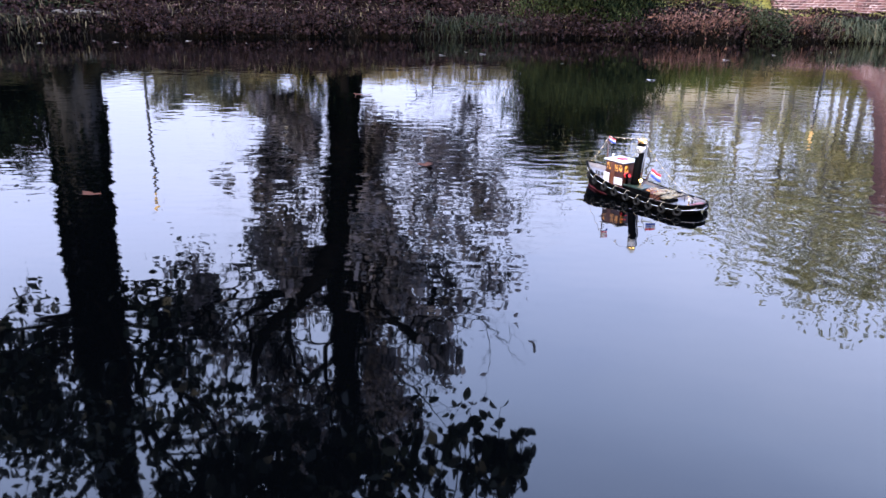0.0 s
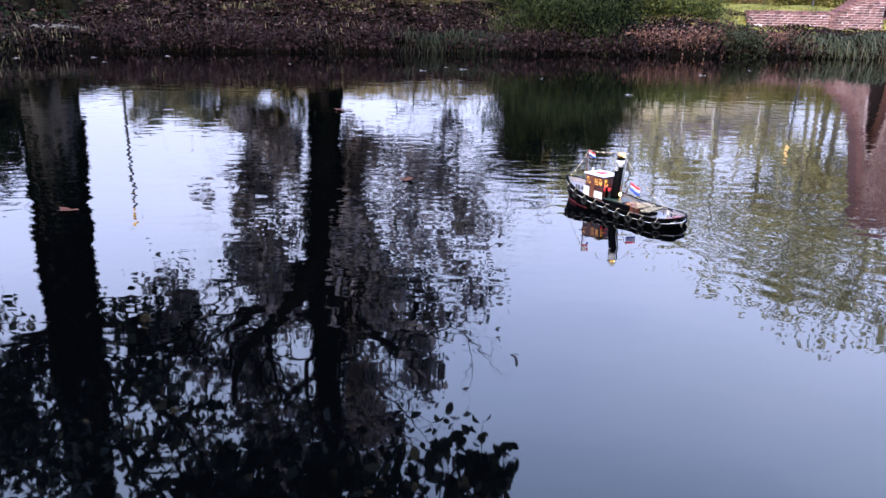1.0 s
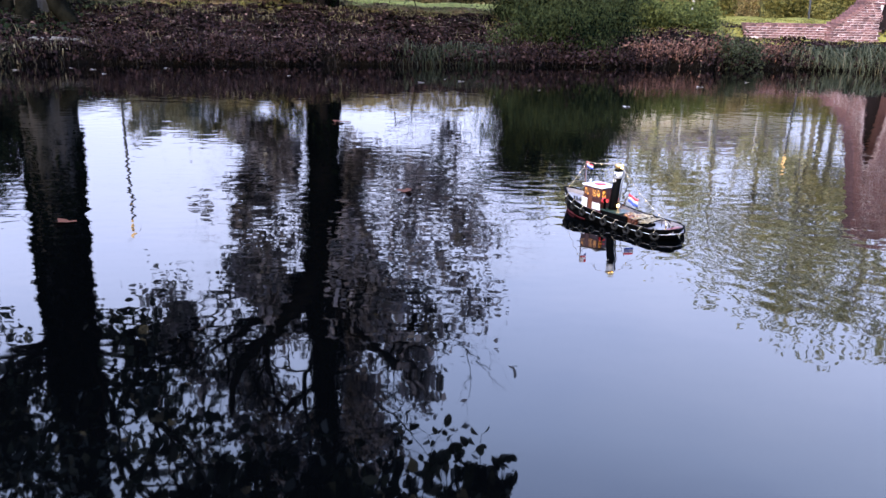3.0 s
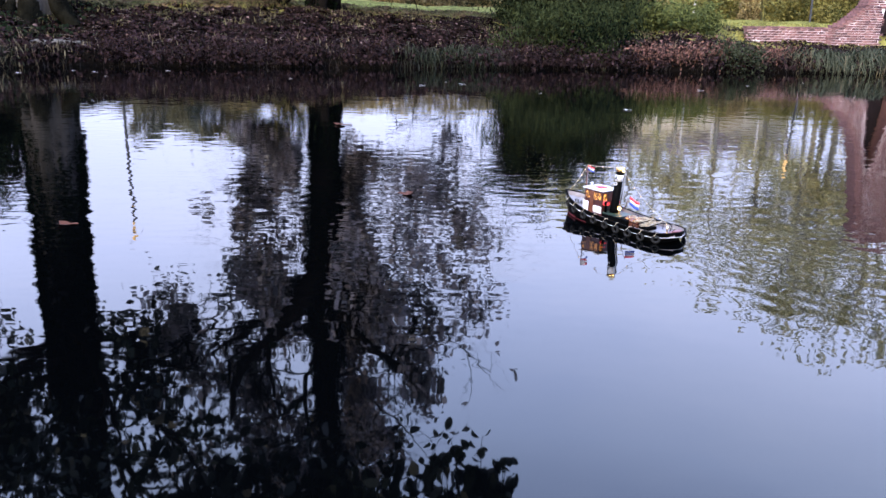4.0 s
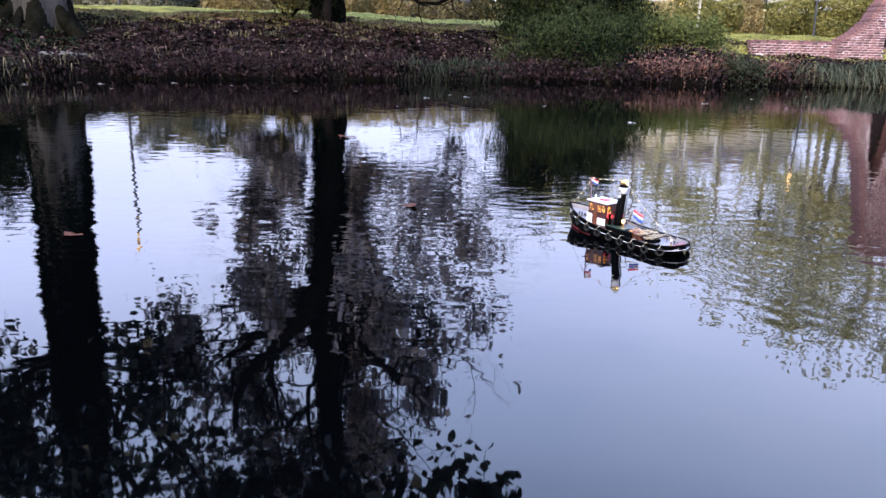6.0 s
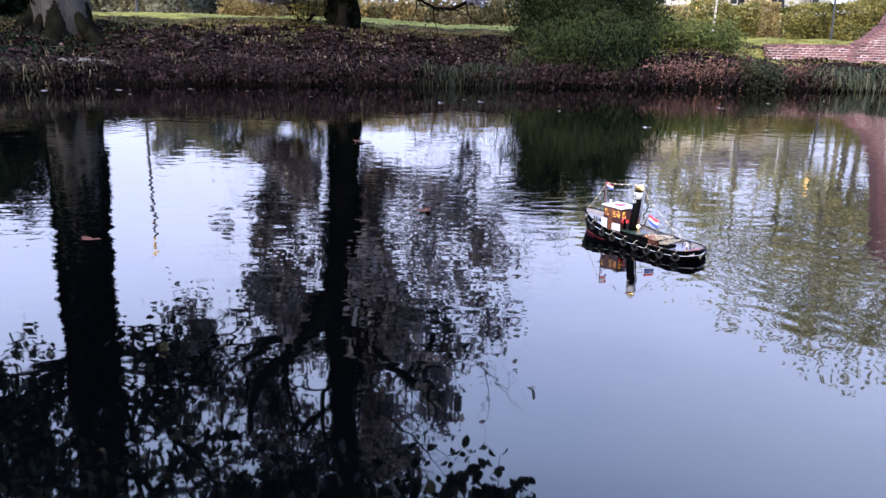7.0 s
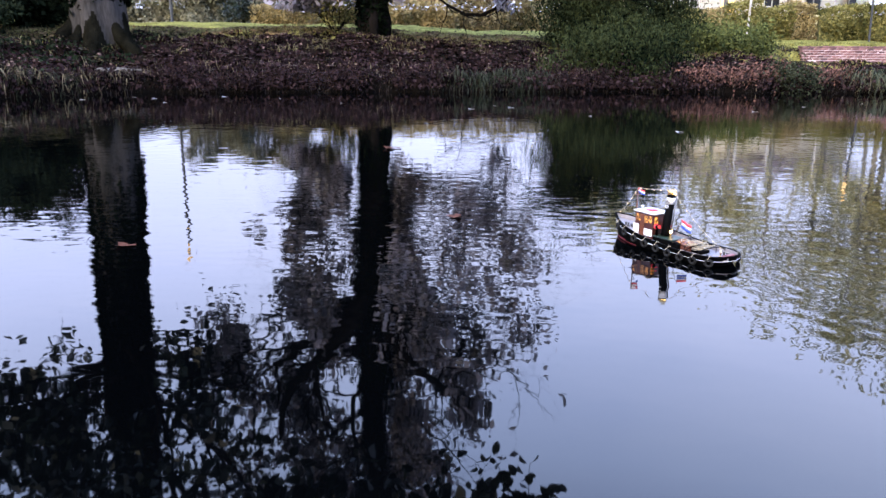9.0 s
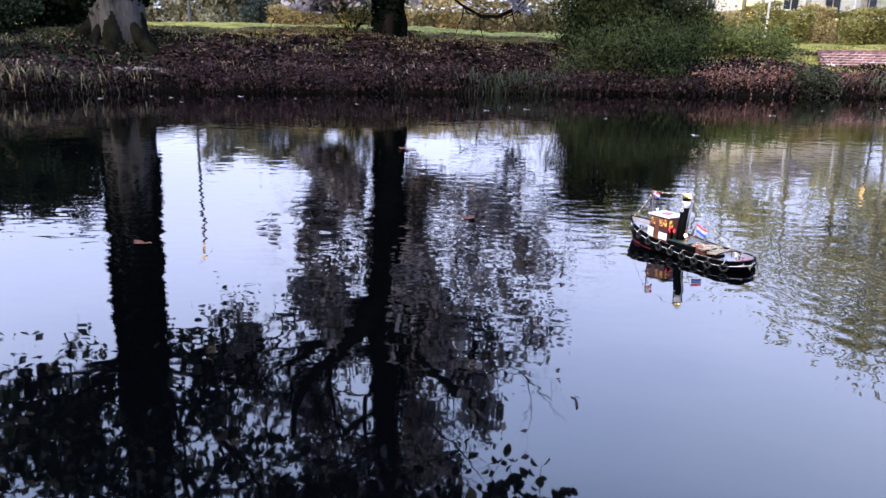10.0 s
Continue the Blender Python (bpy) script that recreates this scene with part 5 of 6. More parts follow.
# ---- the model steam tug ----
TUG_AT, TUG_TURN = (1.178, 4.195, WATER_Z), 122.5
HULL_BLACK = mat("black_hull_paint", (0.0008, 0.0008, 0.0009), (0.0016, 0.0016, 0.0016), rough=0.6, scale=12, fine=90, bump=0.05, spec=0.02)
HULL_RED = mat("red_underbody_paint", (0.12, 0.007, 0.012), (0.05, 0.004, 0.007), rough=0.6, scale=12, fine=90, bump=0.05)
DECK_GREY = mat("pale_grey_deck_paint", (0.22, 0.205, 0.225), (0.14, 0.13, 0.14), rough=0.6, scale=20, fine=120, bump=0.1)
TRIM_WHITE = mat("white_trim_paint", (0.55, 0.55, 0.57), (0.40, 0.40, 0.42), rough=0.5, scale=20, fine=120, bump=0.05)
MAHOGANY = mat("varnished_mahogany", (0.045, 0.010, 0.006), (0.02, 0.005, 0.003), rough=0.35, scale=14, fine=90, bump=0.1, stretch=(1, 1, 4))
GREEN_PAINT = mat("green_casing_paint", (0.006, 0.020, 0.009), (0.003, 0.010, 0.005), rough=0.5, scale=20, fine=90, bump=0.05)
SKY_WOOD = mat("orange_varnished_wood", (0.12, 0.036, 0.014), (0.05, 0.016, 0.007), rough=0.35, scale=20, fine=120, bump=0.1, stretch=(1, 5, 1))
BRASS = mat("polished_brass", (0.80, 0.52, 0.20), (0.55, 0.33, 0.12), rough=0.25, scale=20, fine=90, bump=0.05, metal=1.0)
RUBBER = mat("black_tyre_rubber", (0.004, 0.004, 0.004), (0.008, 0.008, 0.008), spec=0.2, rough=0.8, scale=40, fine=200, bump=0.3, dist=0.002)
ROPE = mat("white_cotton_rope", (0.36, 0.31, 0.22), (0.20, 0.165, 0.11), rough=0.9, scale=60, fine=400, bump=0.4, dist=0.001)
RED_PAINT = mat("bright_red_paint", (0.62, 0.03, 0.04), (0.45, 0.02, 0.03), rough=0.45, scale=20, fine=90, bump=0.05)
BLUE_PAINT = mat("flag_blue_cloth", (0.03, 0.07, 0.36), (0.02, 0.05, 0.26), rough=0.8, scale=40, fine=200, bump=0.1)
PINK_BOARD = mat("faded_red_board", (0.16, 0.05, 0.05), (0.10, 0.03, 0.03), rough=0.6, scale=20, fine=90, bump=0.05)
CHAIN_GREY = mat("steel_fittings", (0.12, 0.12, 0.125), (0.06, 0.06, 0.062), rough=0.45, scale=30, fine=150, bump=0.1, metal=0.6)
CABIN_GLOW = glow("lit_cabin_window", (1.0, 0.42, 0.10), 0.0)
_nt = CABIN_GLOW.node_tree      # the lamp inside shows unevenly through the small panes
_nt.nodes["Principled BSDF"].inputs["Base Color"].default_value = (0.03, 0.012, 0.006, 1)
_nt.nodes["Principled BSDF"].inputs["Roughness"].default_value = 0.15
_g = _nt.nodes.new("ShaderNodeNewGeometry")
_ns = _nt.nodes.new("ShaderNodeTexNoise"); _ns.inputs["Scale"].default_value = 70.0
_mr = _nt.nodes.new("ShaderNodeMapRange")
_mr.inputs["From Min"].default_value, _mr.inputs["From Max"].default_value = 0.45, 0.72
_mr.inputs["To Min"].default_value, _mr.inputs["To Max"].default_value = 0.03, 0.55
_nt.links.new(_g.outputs["Position"], _ns.inputs["Vector"]); _nt.links.new(_ns.outputs["Fac"], _mr.inputs["Value"])
_nt.links.new(_mr.outputs["Result"], _nt.nodes["Principled BSDF"].inputs["Emission Strength"])
LAMP_GLOW = glow("warm_lamp", (1.0, 0.56, 0.18), 5.0)
BULB_GLOW = glow("warm_fairy_bulb", (1.0, 0.7, 0.3), 0.025)

tug = empty("model_tugboat", TUG_AT, TUG_TURN)
tug.scale = (0.875, 0.875, 0.80)
tagged(tug, "black model steam tugboat with lit mahogany wheelhouse afloat on the pond", "model boat")
LOA = 1.0


def half_beam(u):
    if u < 0.16:
        return 0.150 * math.sqrt(max(0.0, 1 - ((0.16 - u) / 0.16) ** 2)) * 0.97 + 0.003
    if u < 0.5:
        return 0.1455 + 0.0045 * math.sin((u - 0.16) / 0.34 * math.pi) + 0.003
    return 0.1485 * max(0.0, 1 - ((u - 0.5) / 0.5) ** 3.1) + 0.003


def sheer(u):
    return 0.064 + 0.010 * max(0.0, (0.25 - u) / 0.25) ** 2 + 0.098 * max(0.0, (u - 0.25) / 0.75) ** 1.9


STATIONS = [0.0, 0.008, 0.02, 0.04, 0.07, 0.1, 0.14, 0.18] + [0.22 + 0.04 * k for k in range(18)] + [0.93, 0.955, 0.975, 0.99, 1.0]


def hull_x(u, z):
    """The stem leans a little forward and the counter stern overhangs."""
    return (u - 0.5) * LOA - (0.05 * max(0.0, 1 - u / 0.25) ** 1.5 * max(0.0, 0.05 - z) / 0.05 * -1 if u < 0.25 else 0.03 * max(0.0, (u - 0.85) / 0.15) * (0.1 - z) / 0.1 * -1 * -1)


def hull_ring(u):
    b, s = half_beam(u), sheer(u)
    fine_ = 0.86 if u < 0.7 else 0.86 - 0.5 * (u - 0.7) / 0.3
    sect = [(1.0, s), (0.995, s - 0.03), (0.97, 0.03), (0.955, 0.018), (0.94, 0.006), (fine_, -0.02), (fine_ * 0.75, -0.05), (0.0, -0.06)]
    pts = [(hull_x(u, z), b * k, z) for k, z in sect]
    return pts + [(x, -y, z) for x, y, z in reversed(pts[:-1])]


bm = bmesh.new()
rings = [[bm.verts.new(q) for q in hull_ring(u)] for u in STATIONS]
for a, b in zip(rings, rings[1:]):
    for k in range(len(a) - 1):
        f_ = bm.faces.new((a[k], b[k], b[k + 1], a[k + 1]))
        if max(v.co.z for v in f_.verts) < -0.015 or any(max(v.co.z for v in f_.verts) < zz and min(v.co.x for v in f_.verts) > xx for zz, xx in ((0.007, 0.15), (0.019, 0.28), (0.032, 0.40))):
            f_.material_index = 1
bm.faces.new(rings[0])
bmesh.ops.recalc_face_normals(bm, faces=bm.faces[:])
hull = part("hull", bm, [HULL_BLACK, HULL_RED], tug, "black hull with red underbody", smooth=True)
bm = bmesh.new()
INSET, DECK_DROP = 0.010, 0.034
prev = None
for u in STATIONS[1:-1]:
    b, s = max(half_beam(u) - INSET, 0.001), sheer(u)
    x = hull_x(u, s)
    row = [bm.verts.new(q) for q in ((x, half_beam(u), s), (x, b, s), (x, b, s - DECK_DROP), (x, -b, s - DECK_DROP), (x, -b, s), (x, -half_beam(u), s))]
    if prev:
        for k in range(5):
            f_ = bm.faces.new((prev[k], row[k], row[k + 1], prev[k + 1]))
            f_.material_index = 0 if k in (1, 2, 3) else 1
    prev = row
bmesh.ops.recalc_face_normals(bm, faces=bm.faces[:])
for f_ in bm.faces:
    f_.normal_update()
part("deck", bm, [DECK_GREY, HULL_BLACK], tug, "pale grey deck inside a low bulwark")


def side_line(off, drop, u0=0.0, u1=1.0, n=60, sgn=1):
    return [(hull_x(u, 0.1), sgn * (half_beam(u) + off), sheer(u) - drop) for u in np.linspace(u0, u1, n)]


rim = list(reversed(side_line(0.001, 0.0, 0.0, 1.0, 60, 1))) + side_line(0.001, 0.0, 0.0, 1.0, 60, -1)
tubes("cap_rail", [(rim, [0.0055] * len(rim), 6)], HULL_BLACK, tug)
rim = list(reversed(side_line(0.003, 0.030, 0.0, 1.0, 60, 1))) + side_line(0.003, 0.030, 0.0, 1.0, 60, -1)
tubes("white_line", [(rim, [0.0016] * len(rim), 6)], TRIM_WHITE, tug, "white painted sheer line")


def torus(R, r, m, seg=18, ring=8):
    bm = bmesh.new()
    vs = []
    for i in range(seg):
        a = 2 * math.pi * i / seg
        vs.append([bm.verts.new(m @ Vector(((R + r * math.cos(b)) * math.cos(a), r * math.sin(b), (R + r * math.cos(b)) * math.sin(a)))) for b in (2 * math.pi * j / ring for j in range(ring))])
    for i in range(seg):
        for j in range(ring):
            bm.faces.new((vs[i][j], vs[i][(j + 1) % ring], vs[(i + 1) % seg][(j + 1) % ring], vs[(i + 1) % seg][j]))
    bmesh.ops.recalc_face_normals(bm, faces=bm.faces[:])
    return bm


TYRE_U = [0.07, 0.17, 0.27, 0.37, 0.47, 0.57, 0.67, 0.78, 0.88]
for sgn in (1, -1):
    for u in TYRE_U:
        x, y, z = hull_x(u, 0.1), sgn * (half_beam(u) + 0.012), sheer(u) - 0.040
        slope = math.degrees(math.atan2((half_beam(u + 0.01) - half_beam(u - 0.01)) * sgn, 0.02 * LOA))
        part("tyre_fender", torus(0.021, 0.008, pose(x, y, z, 0, 0, slope)), RUBBER, tug, smooth=True)
    line = []
    us = [0.03] + TYRE_U + [0.93]
    for a, b in zip(us, us[1:]):
        for t in np.linspace(0, 1, 7)[:-1]:
            u = a + (b - a) * t
            line.append((hull_x(u, 0.1), sgn * (half_beam(u) + 0.004), sheer(u) + 0.004 - 0.005 * math.sin(math.pi * t)))
    tubes("fender_rope", [(line, [0.0010] * len(line), 5)], ROPE, tug, "white rope strung between the tyres")
    for u in TYRE_U:
        x, y = hull_x(u, 0.1), sgn * half_beam(u)
        q = [(x - 0.004, y - sgn * 0.012, sheer(u) + 0.002), (x, y + sgn * 0.004, sheer(u) + 0.006), (x + 0.004, y + sgn * 0.024, sheer(u) - 0.018)]
        tubes("tyre_lashing", [(q, [0.0017] * 3, 5)], ROPE, tug)

DZ = 0.036   # deck height amidships


def U(u):
    return (u - 0.5) * LOA


# boiler casing with its green top
casing = part("casing", box(bmesh.new(), U(0.37), U(0.60), -0.062, 0.062, DZ - 0.01, DZ + 0.040, 0.006), HULL_BLACK, tug, "black boiler casing")
part("casing_top", box(bmesh.new(), U(0.43), U(0.60), -0.064, 0.064, DZ + 0.040, DZ + 0.050, 0.003), GREEN_PAINT, tug, "green painted casing top")
# wheelhouse
WX0, WX1, WY = U(0.595), U(0.755), 0.066
wz0, wz1 = DZ + 0.0, 0.232
wheelhouse = part("wheelhouse", box(bmesh.new(), WX0, WX1, -WY, WY, wz0, wz1, 0.005), MAHOGANY, tug, "varnished mahogany wheelhouse")
part("wheelhouse_roof", box(bmesh.new(), WX0 - 0.012, WX1 + 0.016, -WY - 0.012, WY + 0.012, wz1, wz1 + 0.011, 0.005), TRIM_WHITE, tug, "white wheelhouse roof")
part("roof_hatch", box(bmesh.new(), WX0 + 0.05, WX0 + 0.105, -0.03, 0.03, wz1 + 0.0112, wz1 + 0.019, 0.002), RED_PAINT, tug, "red hatch on the roof")
part("whistle", lathe(bmesh.new(), [(0.006, 0), (0.006, 0.018), (0.009, 0.022), (0.009, 0.028), (0.004, 0.032)], 12, pose(WX1 - 0.02, 0.03, wz1 + 0.011)), TRIM_WHITE, tug, smooth=True)
for sgn in (1, -1):
    for k, (xa, xb) in enumerate([(WX0 + 0.010, WX0 + 0.040), (WX0 + 0.047, WX0 + 0.077), (WX0 + 0.112, WX0 + 0.148)]):
        ys = sorted((sgn * WY, sgn * (WY + 0.0025)))
        wf = part("window", box(bmesh.new(), xa - 0.003, xb + 0.003, ys[0], ys[1], 0.160, 0.221, 0.001), MAHOGANY, wheelhouse, "wooden window frame")
        ys = sorted((sgn * (WY + 0.0026), sgn * (WY + 0.0034)))
        part("pane", box(bmesh.new(), xa, xb, ys[0], ys[1], 0.165, 0.216), CABIN_GLOW, wf, "warmly lit pane")
    ys = sorted((sgn * (WY + 0.0004), sgn * (WY + 0.004)))
    part("side_door", box(bmesh.new(), WX0 + 0.078, WX0 + 0.112, ys[0], ys[1], wz0 + 0.02, 0.221, 0.002), SKY_WOOD, wheelhouse, "reddish wooden side door")
    ys = sorted((sgn * (WY + 0.0004), sgn * (WY + 0.006)))
    part("white_panel", box(bmesh.new(), WX0 + 0.002, WX0 + 0.074, ys[0], ys[1], wz0 + 0.035, wz0 + 0.085, 0.002), TRIM_WHITE, wheelhouse, "white side panel")
    part("white_panel", box(bmesh.new(), WX0 + 0.122, WX1 + 0.012, ys[0], ys[1], wz0 + 0.03, wz0 + 0.105, 0.002), TRIM_WHITE, wheelhouse, "white side panel")
for yy in (-0.04, 0.0, 0.04):
    wf = part("window", box(bmesh.new(), WX1, WX1 + 0.0025, yy - 0.018, yy + 0.018, 0.160, 0.221, 0.001), MAHOGANY, wheelhouse, "wooden window frame")
    part("pane", box(bmesh.new(), WX1 + 0.0026, WX1 + 0.0034, yy - 0.015, yy + 0.015, 0.165, 0.216), CABIN_GLOW, wf, "warmly lit pane")
for yy in (-0.042, 0.042):
    wf = part("window", box(bmesh.new(), WX0 - 0.0025, WX0, yy - 0.019, yy + 0.019, 0.160, 0.221, 0.001), MAHOGANY, wheelhouse, "wooden window frame")
    part("pane", box(bmesh.new(), WX0 - 0.0034, WX0 - 0.0026, yy - 0.016, yy + 0.016, 0.165, 0.216), CABIN_GLOW, wf, "warmly lit pane")
    part("life_ring", torus(0.016, 0.005, pose(WX0 - 0.012, yy * 1.15, 0.150, 0, 0, 90)), RED_PAINT, tug, "red life ring", smooth=True)
# funnel
FX, RAKE = U(0.555), Matrix(((1, 0, -0.09, 0), (0, 1, 0, 0), (0, 0, 1, 0), (0, 0, 0, 1)))      # the funnel leans aft a little
part("funnel", lathe(bmesh.new(), [(0.030, DZ + 0.048), (0.027, DZ + 0.075), (0.026, 0.398)], 24, RAKE @ pose(FX, 0, 0)), HULL_BLACK, tug, "tall black funnel", smooth=True)
part("funnel_band", lathe(bmesh.new(), [(0.0268, 0.322), (0.0268, 0.368)], 24, RAKE @ pose(FX, 0, 0)), TRIM_WHITE, tug, "white funnel band", smooth=True)
part("funnel_top", lathe(bmesh.new(), [(0.0266, 0.390), (0.0285, 0.393), (0.0285, 0.420), (0.024, 0.4225)], 24, RAKE @ pose(FX, 0, 0)), BRASS, tug, "brass funnel top", smooth=True)
part("funnel_lamp", lathe(bmesh.new(), [(0.002, -0.007), (0.006, -0.004), (0.007, 0.0), (0.006, 0.004), (0.002, 0.007)], 12, pose(FX - 0.033 - 0.036, 0.010, 0.402)), LAMP_GLOW, tug, "glowing lamp", smooth=True)
for sgn in (1, -1):
    td = bpy.data.curves.new("letter", 'FONT')
    td.body, td.size, td.align_x, td.extrude = "A", 0.040, 'CENTER', 0.0004
    tob = bpy.data.objects.new("letter", td)
    me = bpy.data.meshes.new_from_object(tob)
    bpy.data.objects.remove(tob)
    ob = link_mesh("letter", me, HULL_BLACK, tug, "black letter on the funnel band")
    ob.matrix_basis = pose(FX - 0.030, sgn * 0.0274, 0.331, 90, 0, 180 if sgn > 0 else 0)
    part("funnel_ring", torus(0.010, 0.0030, pose(FX - 0.027, sgn * 0.0265, 0.304)), TRIM_WHITE, tug, "white painted ring", smooth=True)
part("steam_pipe", lathe(bmesh.new(), [(0.005, DZ + 0.049), (0.005, 0.37)], 10, RAKE @ pose(FX - 0.034, -0.012, 0)), CHAIN_GREY, tug, smooth=True)
# lamp globe and fittings at the funnel's foot
part("deck_lamp", lathe(bmesh.new(), [(0.003, -0.011), (0.008, -0.007), (0.010, 0), (0.008, 0.007), (0.003, 0.011)], 14, pose(U(0.500), 0.0, DZ + 0.087)), LAMP_GLOW, tug, "glowing globe lamp", smooth=True)
part("lamp_bracket", lathe(bmesh.new(), [(0.008, 0), (0.006, 0.026)], 12, pose(U(0.500), 0.0, DZ + 0.050)), BRASS, tug)
for sgn in (1, -1):
    part("ventilator", lathe(bmesh.new(), [(0.009, 0), (0.008, 0.05), (0.015, 0.060), (0.017, 0.070), (0.010, 0.078)], 14, pose(U(0.575), sgn * 0.048, DZ + 0.050)), HULL_BLACK, tug, "black cowl ventilator", smooth=True)
    part("ventilator_mouth", lathe(bmesh.new(), [(0.013, 0), (0.0145, 0.003)], 14, pose(U(0.575) - 0.017, sgn * 0.048, DZ + 0.116, 0, -90, 0)), RED_PAINT, tug, "red ventilator mouth")
# skylight, hatch, bits and towing gear aft
bm = bmesh.new()
_v = [bm.verts.new(q) for q in [(U(0.30), -0.045, DZ), (U(0.42), -0.045, DZ), (U(0.42), 0.045, DZ), (U(0.30), 0.045, DZ), (U(0.30), -0.045, DZ + 0.035), (U(0.42), -0.045, DZ + 0.035), (U(0.42), 0.045, DZ + 0.035), (U(0.30), 0.045, DZ + 0.035), (U(0.30), 0, DZ + 0.056), (U(0.42), 0, DZ + 0.056)]]
for q in ((0, 1, 5, 4), (2, 3, 7, 6), (4, 5, 9, 8), (6, 7, 8, 9), (0, 4, 8, 7, 3), (1, 2, 6, 9, 5)):
    bm.faces.new([_v[i] for i in q])
bmesh.ops.recalc_face_normals(bm, faces=bm.faces[:])
bmesh.ops.translate(bm, verts=bm.verts[:], vec=(0, 0, 0.001))
skylight = part("skylight", bm, SKY_WOOD, tug, "orange wooden engine-room skylight")
for xx in (0.33, 0.39):
    for sgn in (1, -1):
        part("skylight_pane", box(bmesh.new(), -0.018, 0.018, -0.015, 0.015, 0, 0.002, 0, pose(U(xx), sgn * 0.0225, DZ + 0.0475, -sgn * 25, 0, 0)), CABIN_GLOW, skylight, "lit skylight pane")
part("aft_hatch", box(bmesh.new(), U(0.21), U(0.29), -0.04, 0.04, DZ + 0.0, DZ + 0.022, 0.004), HULL_BLACK, tug, "black cargo hatch")
part("tow_hook", box(bmesh.new(), U(0.275), U(0.305), -0.008, 0.008, DZ + 0.02, DZ + 0.045, 0.003), CHAIN_GREY, tug)
for u, y in ((0.12, 0.075), (0.12, -0.075), (0.85, 0.045), (0.85, -0.045)):
    bz = sheer(u) - DECK_DROP
    bt = part("bollard", box(bmesh.new(), U(u) - 0.02, U(u) + 0.02, y - 0.008, y + 0.008, bz - 0.002, bz + 0.006, 0.002), CHAIN_GREY, tug, "steel twin bollard")
    for dx in (-0.012, 0.012):
        part("bollard_post", lathe(bmesh.new(), [(0.006, 0.006), (0.006, 0.024), (0.0085, 0.026), (0.0085, 0.03)], 10, pose(U(u) + dx, y, bz)), CHAIN_GREY, bt)
part("winch", lathe(bmesh.new(), [(0.014, -0.03), (0.014, -0.026), (0.008, -0.025), (0.008, 0.025), (0.014, 0.026), (0.014, 0.03)], 14, pose(U(0.82), 0, sheer(0.82) - DECK_DROP + 0.016, 90, 0, 0)), CHAIN_GREY, tug, "steel anchor winch", smooth=True)
part("fore_hatch", box(bmesh.new(), U(0.765), U(0.80), -0.03, 0.03, 0.07, 0.094, 0.004), TRIM_WHITE, tug, "white forward hatch")
part("stern_board", box(bmesh.new(), U(0.012), U(0.04), -0.035, 0.035, sheer(0.03) + 0.003, sheer(0.03) + 0.009, 0.002), PINK_BOARD, tug, "faded red board on the stern rail")
part("stern_bench", box(bmesh.new(), U(0.075), U(0.10), -0.085, 0.085, sheer(0.08) - DECK_DROP, sheer(0.08) - DECK_DROP + 0.018, 0.003), PINK_BOARD, tug, "reddish wooden grating")
# towing arches
for u in (0.26, 0.17):
    q = [(U(u), 0.13 * math.cos(a), sheer(u) - 0.01 + 0.035 * math.sin(a)) for a in np.linspace(0, math.pi, 13)]
    tubes("towing_arch", [(q, [0.0035] * 13, 6)], HULL_BLACK, tug, "black towing arch")
# coiled rope
_rr = np.random.default_rng(4)
_q = []
for k in range(90):
    a = k * 0.42
    _q.append((U(0.25) + 0.030 * math.cos(a) + 0.012 * math.sin(a * 0.37), 0.05 * math.sin(a) + 0.01 * math.cos(a * 0.29), DZ + 0.024 + 0.0002 * k + 0.002 * _rr.random()))
tubes("coiled_rope", [(_q, [0.0024] * len(_q), 5)], ROPE, tug, "coiled pale tow rope")
for _k in range(9):
    _x0, _y0 = U(0.24 + 0.10 * _rr.random()), -0.05 + 0.10 * _rr.random()
    _q = [(_x0 + 0.055 * math.cos(a + _k) * (1 + 0.3 * math.sin(2 * a + _k)), _y0 + 0.040 * math.sin(a + _k) * (1 + 0.4 * math.cos(3 * a)), DZ + 0.040 + 0.012 * math.sin(2 * a + _k) + 0.002 * _k) for a in np.linspace(0, 5.2, 22)]
    tubes("loose_rope", [(_q, [0.0022] * len(_q), 5)], ROPE, tug, "loose loop of pale rope")
# mast, stays, fairy-light line and flags
MX = U(0.815)
part("mast", lathe(bmesh.new(), [(0.0045, 0.07), (0.003, 0.392)], 8, pose(MX, 0, 0)), SKY_WOOD, tug, "slim wooden mast")
for sgn in (1, -1):
    tubes("mast_leg", [([(MX - 0.045, sgn * 0.035, 0.24), (MX, 0, 0.33)], [0.0018] * 2, 5)], CHAIN_GREY, tug)
tubes("yard", [([(MX, -0.03, 0.335), (MX, 0.03, 0.335)], [0.002] * 2, 5)], SKY_WOOD, tug)


def sag(a, b, drop, n=16):
    a, b = np.array(a, float), np.array(b, float)
    return [tuple(a + (b - a) * t - np.array([0, 0, drop * 4 * t * (1 - t)])) for t in np.linspace(0, 1, n)]


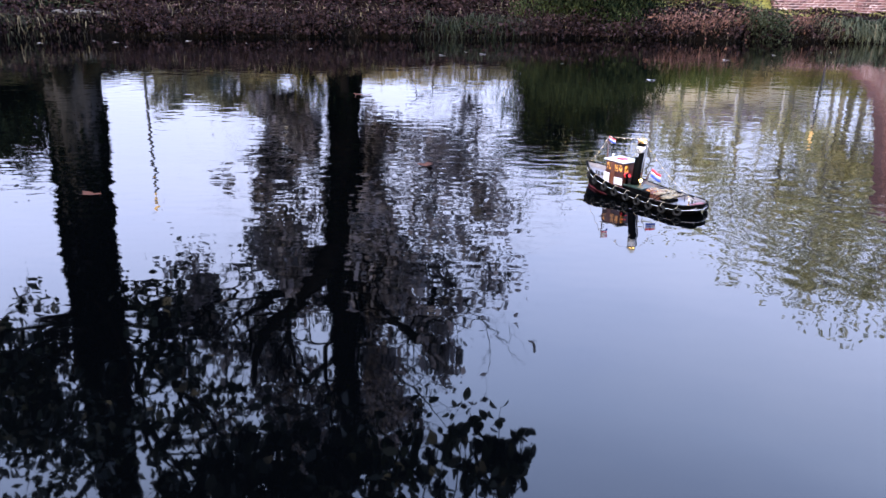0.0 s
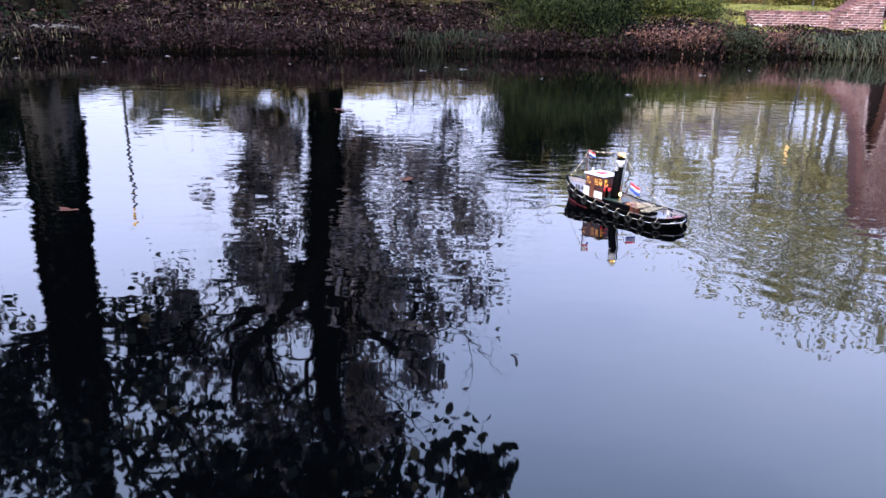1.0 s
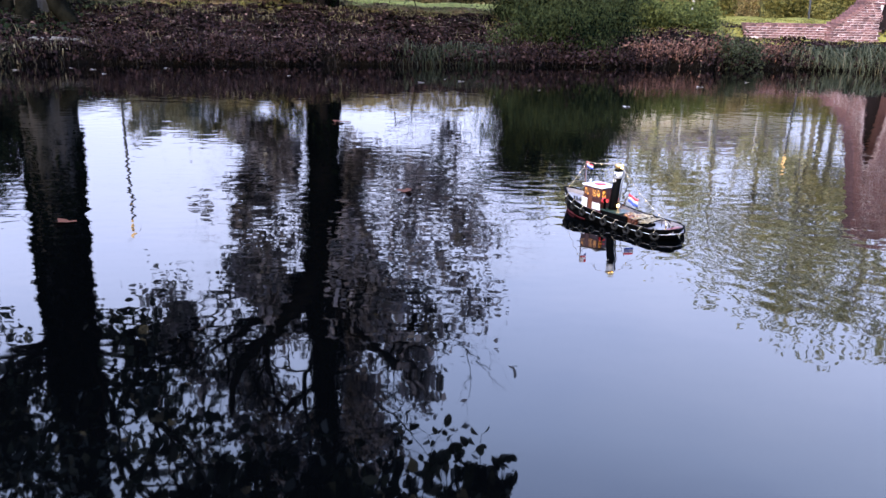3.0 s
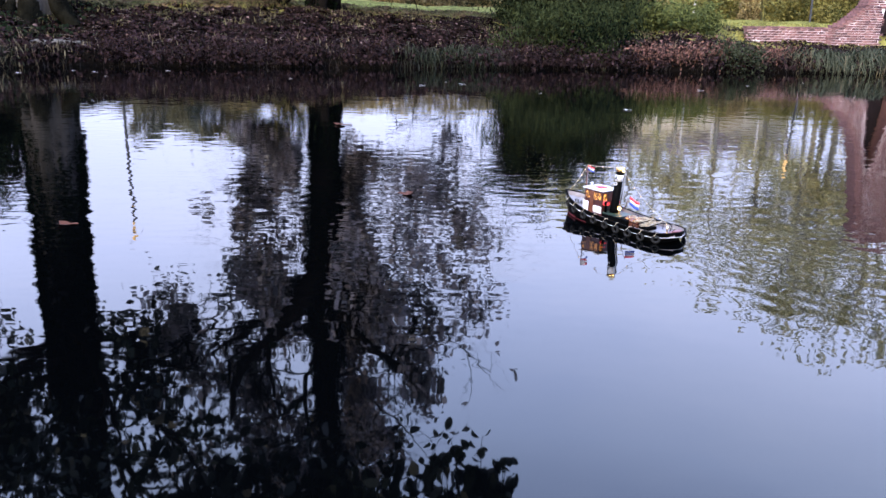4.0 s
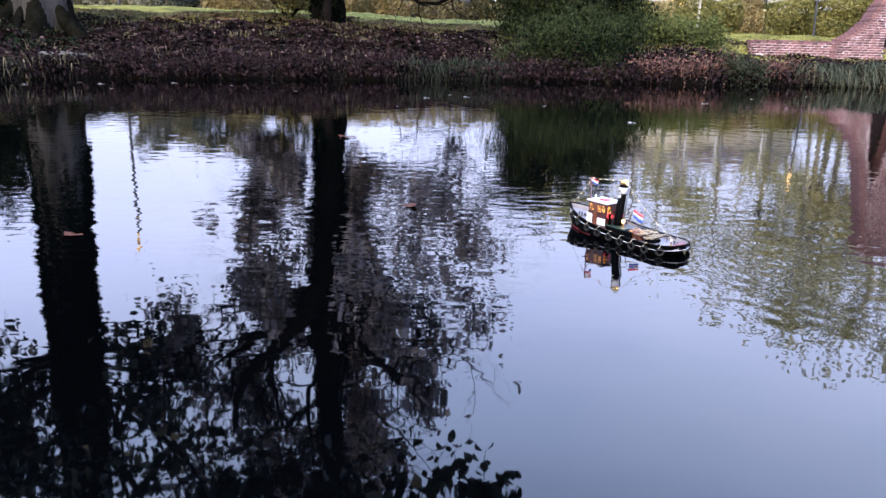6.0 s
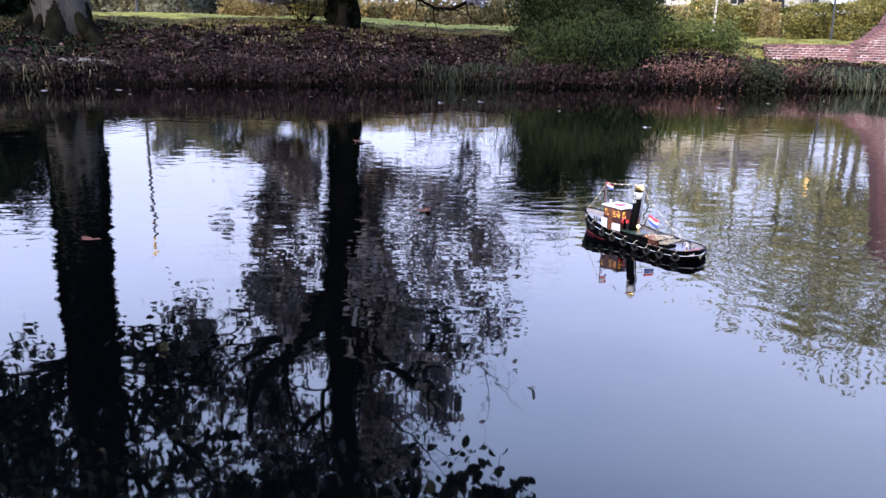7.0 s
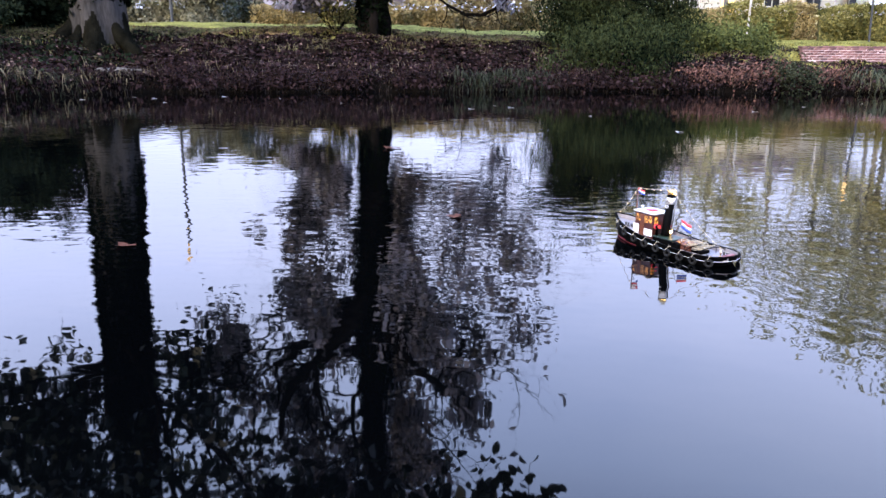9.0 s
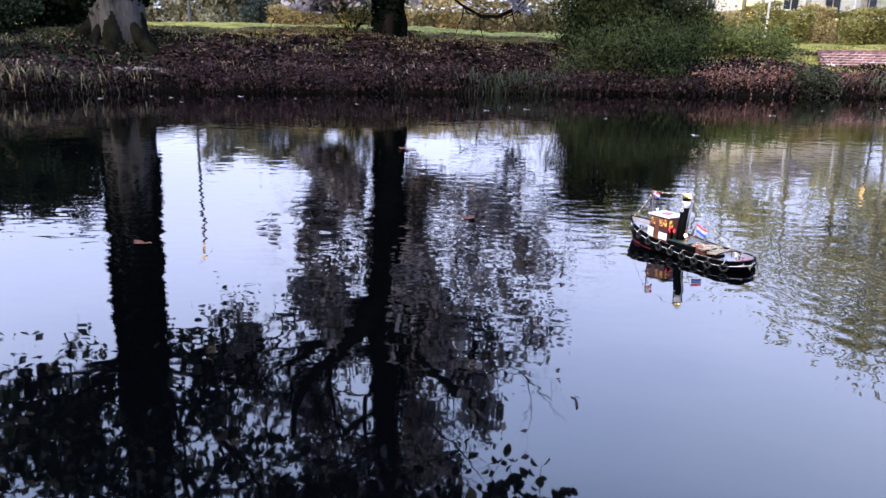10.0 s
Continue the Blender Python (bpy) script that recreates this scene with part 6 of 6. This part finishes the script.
stay = sag((U(0.975), 0, sheer(0.97) + 0.01), (MX, 0, 0.388), 0.015)
dressing = sag((MX, 0, 0.388), (FX - 0.038, 0, 0.424), 0.008)
after = sag((FX - 0.038, 0, 0.424), (U(0.05), 0, sheer(0.05) + 0.012), 0.035, 26)
for q in (stay, dressing, after):
    ln = tubes("light_string", [(q, [0.0012] * len(q), 5)], ROPE, tug, "pale cord strung with tiny bulbs")
    for p_ in q[1:-1:3]:
        part("bulb", lathe(bmesh.new(), [(0.001, -0.0035), (0.003, 0), (0.001, 0.0035)], 6, pose(p_[0], p_[1], p_[2] - 0.004)), BULB_GLOW, ln)


def flag(at, w, h, az, tilt, label):
    """A three-striped cloth, rippling, on its own staff."""
    ax, ay = math.cos(radians(az)), math.sin(radians(az))
    for s, m_, nm in ((0, BLUE_PAINT, "blue"), (1, TRIM_WHITE, "white"), (2, RED_PAINT, "red")):
        n = 10
        V = []
        for i in range(n + 1):
            t = i / n
            wv = 0.006 * math.sin(t * 7 + 0.5) * t ** 0.5
            for z in (s, s + 1):
                V.append((at[0] + ax * w * t - ay * wv, at[1] + ay * w * t + ax * wv, at[2] + h * z / 3 - tilt * w * t))
        F = [(2 * i, 2 * i + 2, 2 * i + 3, 2 * i + 1) for i in range(n)]
        ob = arrays("flag_stripe", V, F, m_, tug, nm + " stripe of the flag", smooth=True)
        md = ob.modifiers.new("thick", 'SOLIDIFY'); md.thickness = 0.0012


flag((U(0.418), 0.0, 0.170), 0.076, 0.058, 180, 0.35, "flag")
tubes("flag_staff", [([(U(0.485), 0, DZ + 0.048), (U(0.414), 0, 0.236)], [0.0022, 0.0015], 6)], SKY_WOOD, tug)
flag((MX - 0.002, 0.0, 0.352), 0.045, 0.034, 200, 0.4, "flag")
# smooth rails beside the casing
for sgn in (1, -1):
    q = [(U(u), sgn * 0.085, sheer(u) + 0.012) for u in np.linspace(0.2, 0.44, 8)]
    tubes("hand_rail", [(q, [0.002] * 8, 5)] + [([(x, y, DZ - 0.005), (x, y, z)], [0.002] * 2, 5) for x, y, z in q[::3]], HULL_BLACK, tug, "thin black hand rail")
# stern lantern
lantern = part("stern_lantern", lathe(bmesh.new(), [(0.007, 0), (0.004, 0.006), (0.004, 0.022), (0.009, 0.025)], 12, pose(U(0.075), 0.03, sheer(0.075) - 0.012)), BRASS, tug, "small brass stern lantern")
part("lantern_glass", lathe(bmesh.new(), [(0.006, 0.026), (0.008, 0.034), (0.006, 0.044), (0.002, 0.048)], 12, pose(U(0.075), 0.03, sheer(0.075) - 0.012)), GLASS_LAMP, lantern, "clear lantern glass", smooth=True)
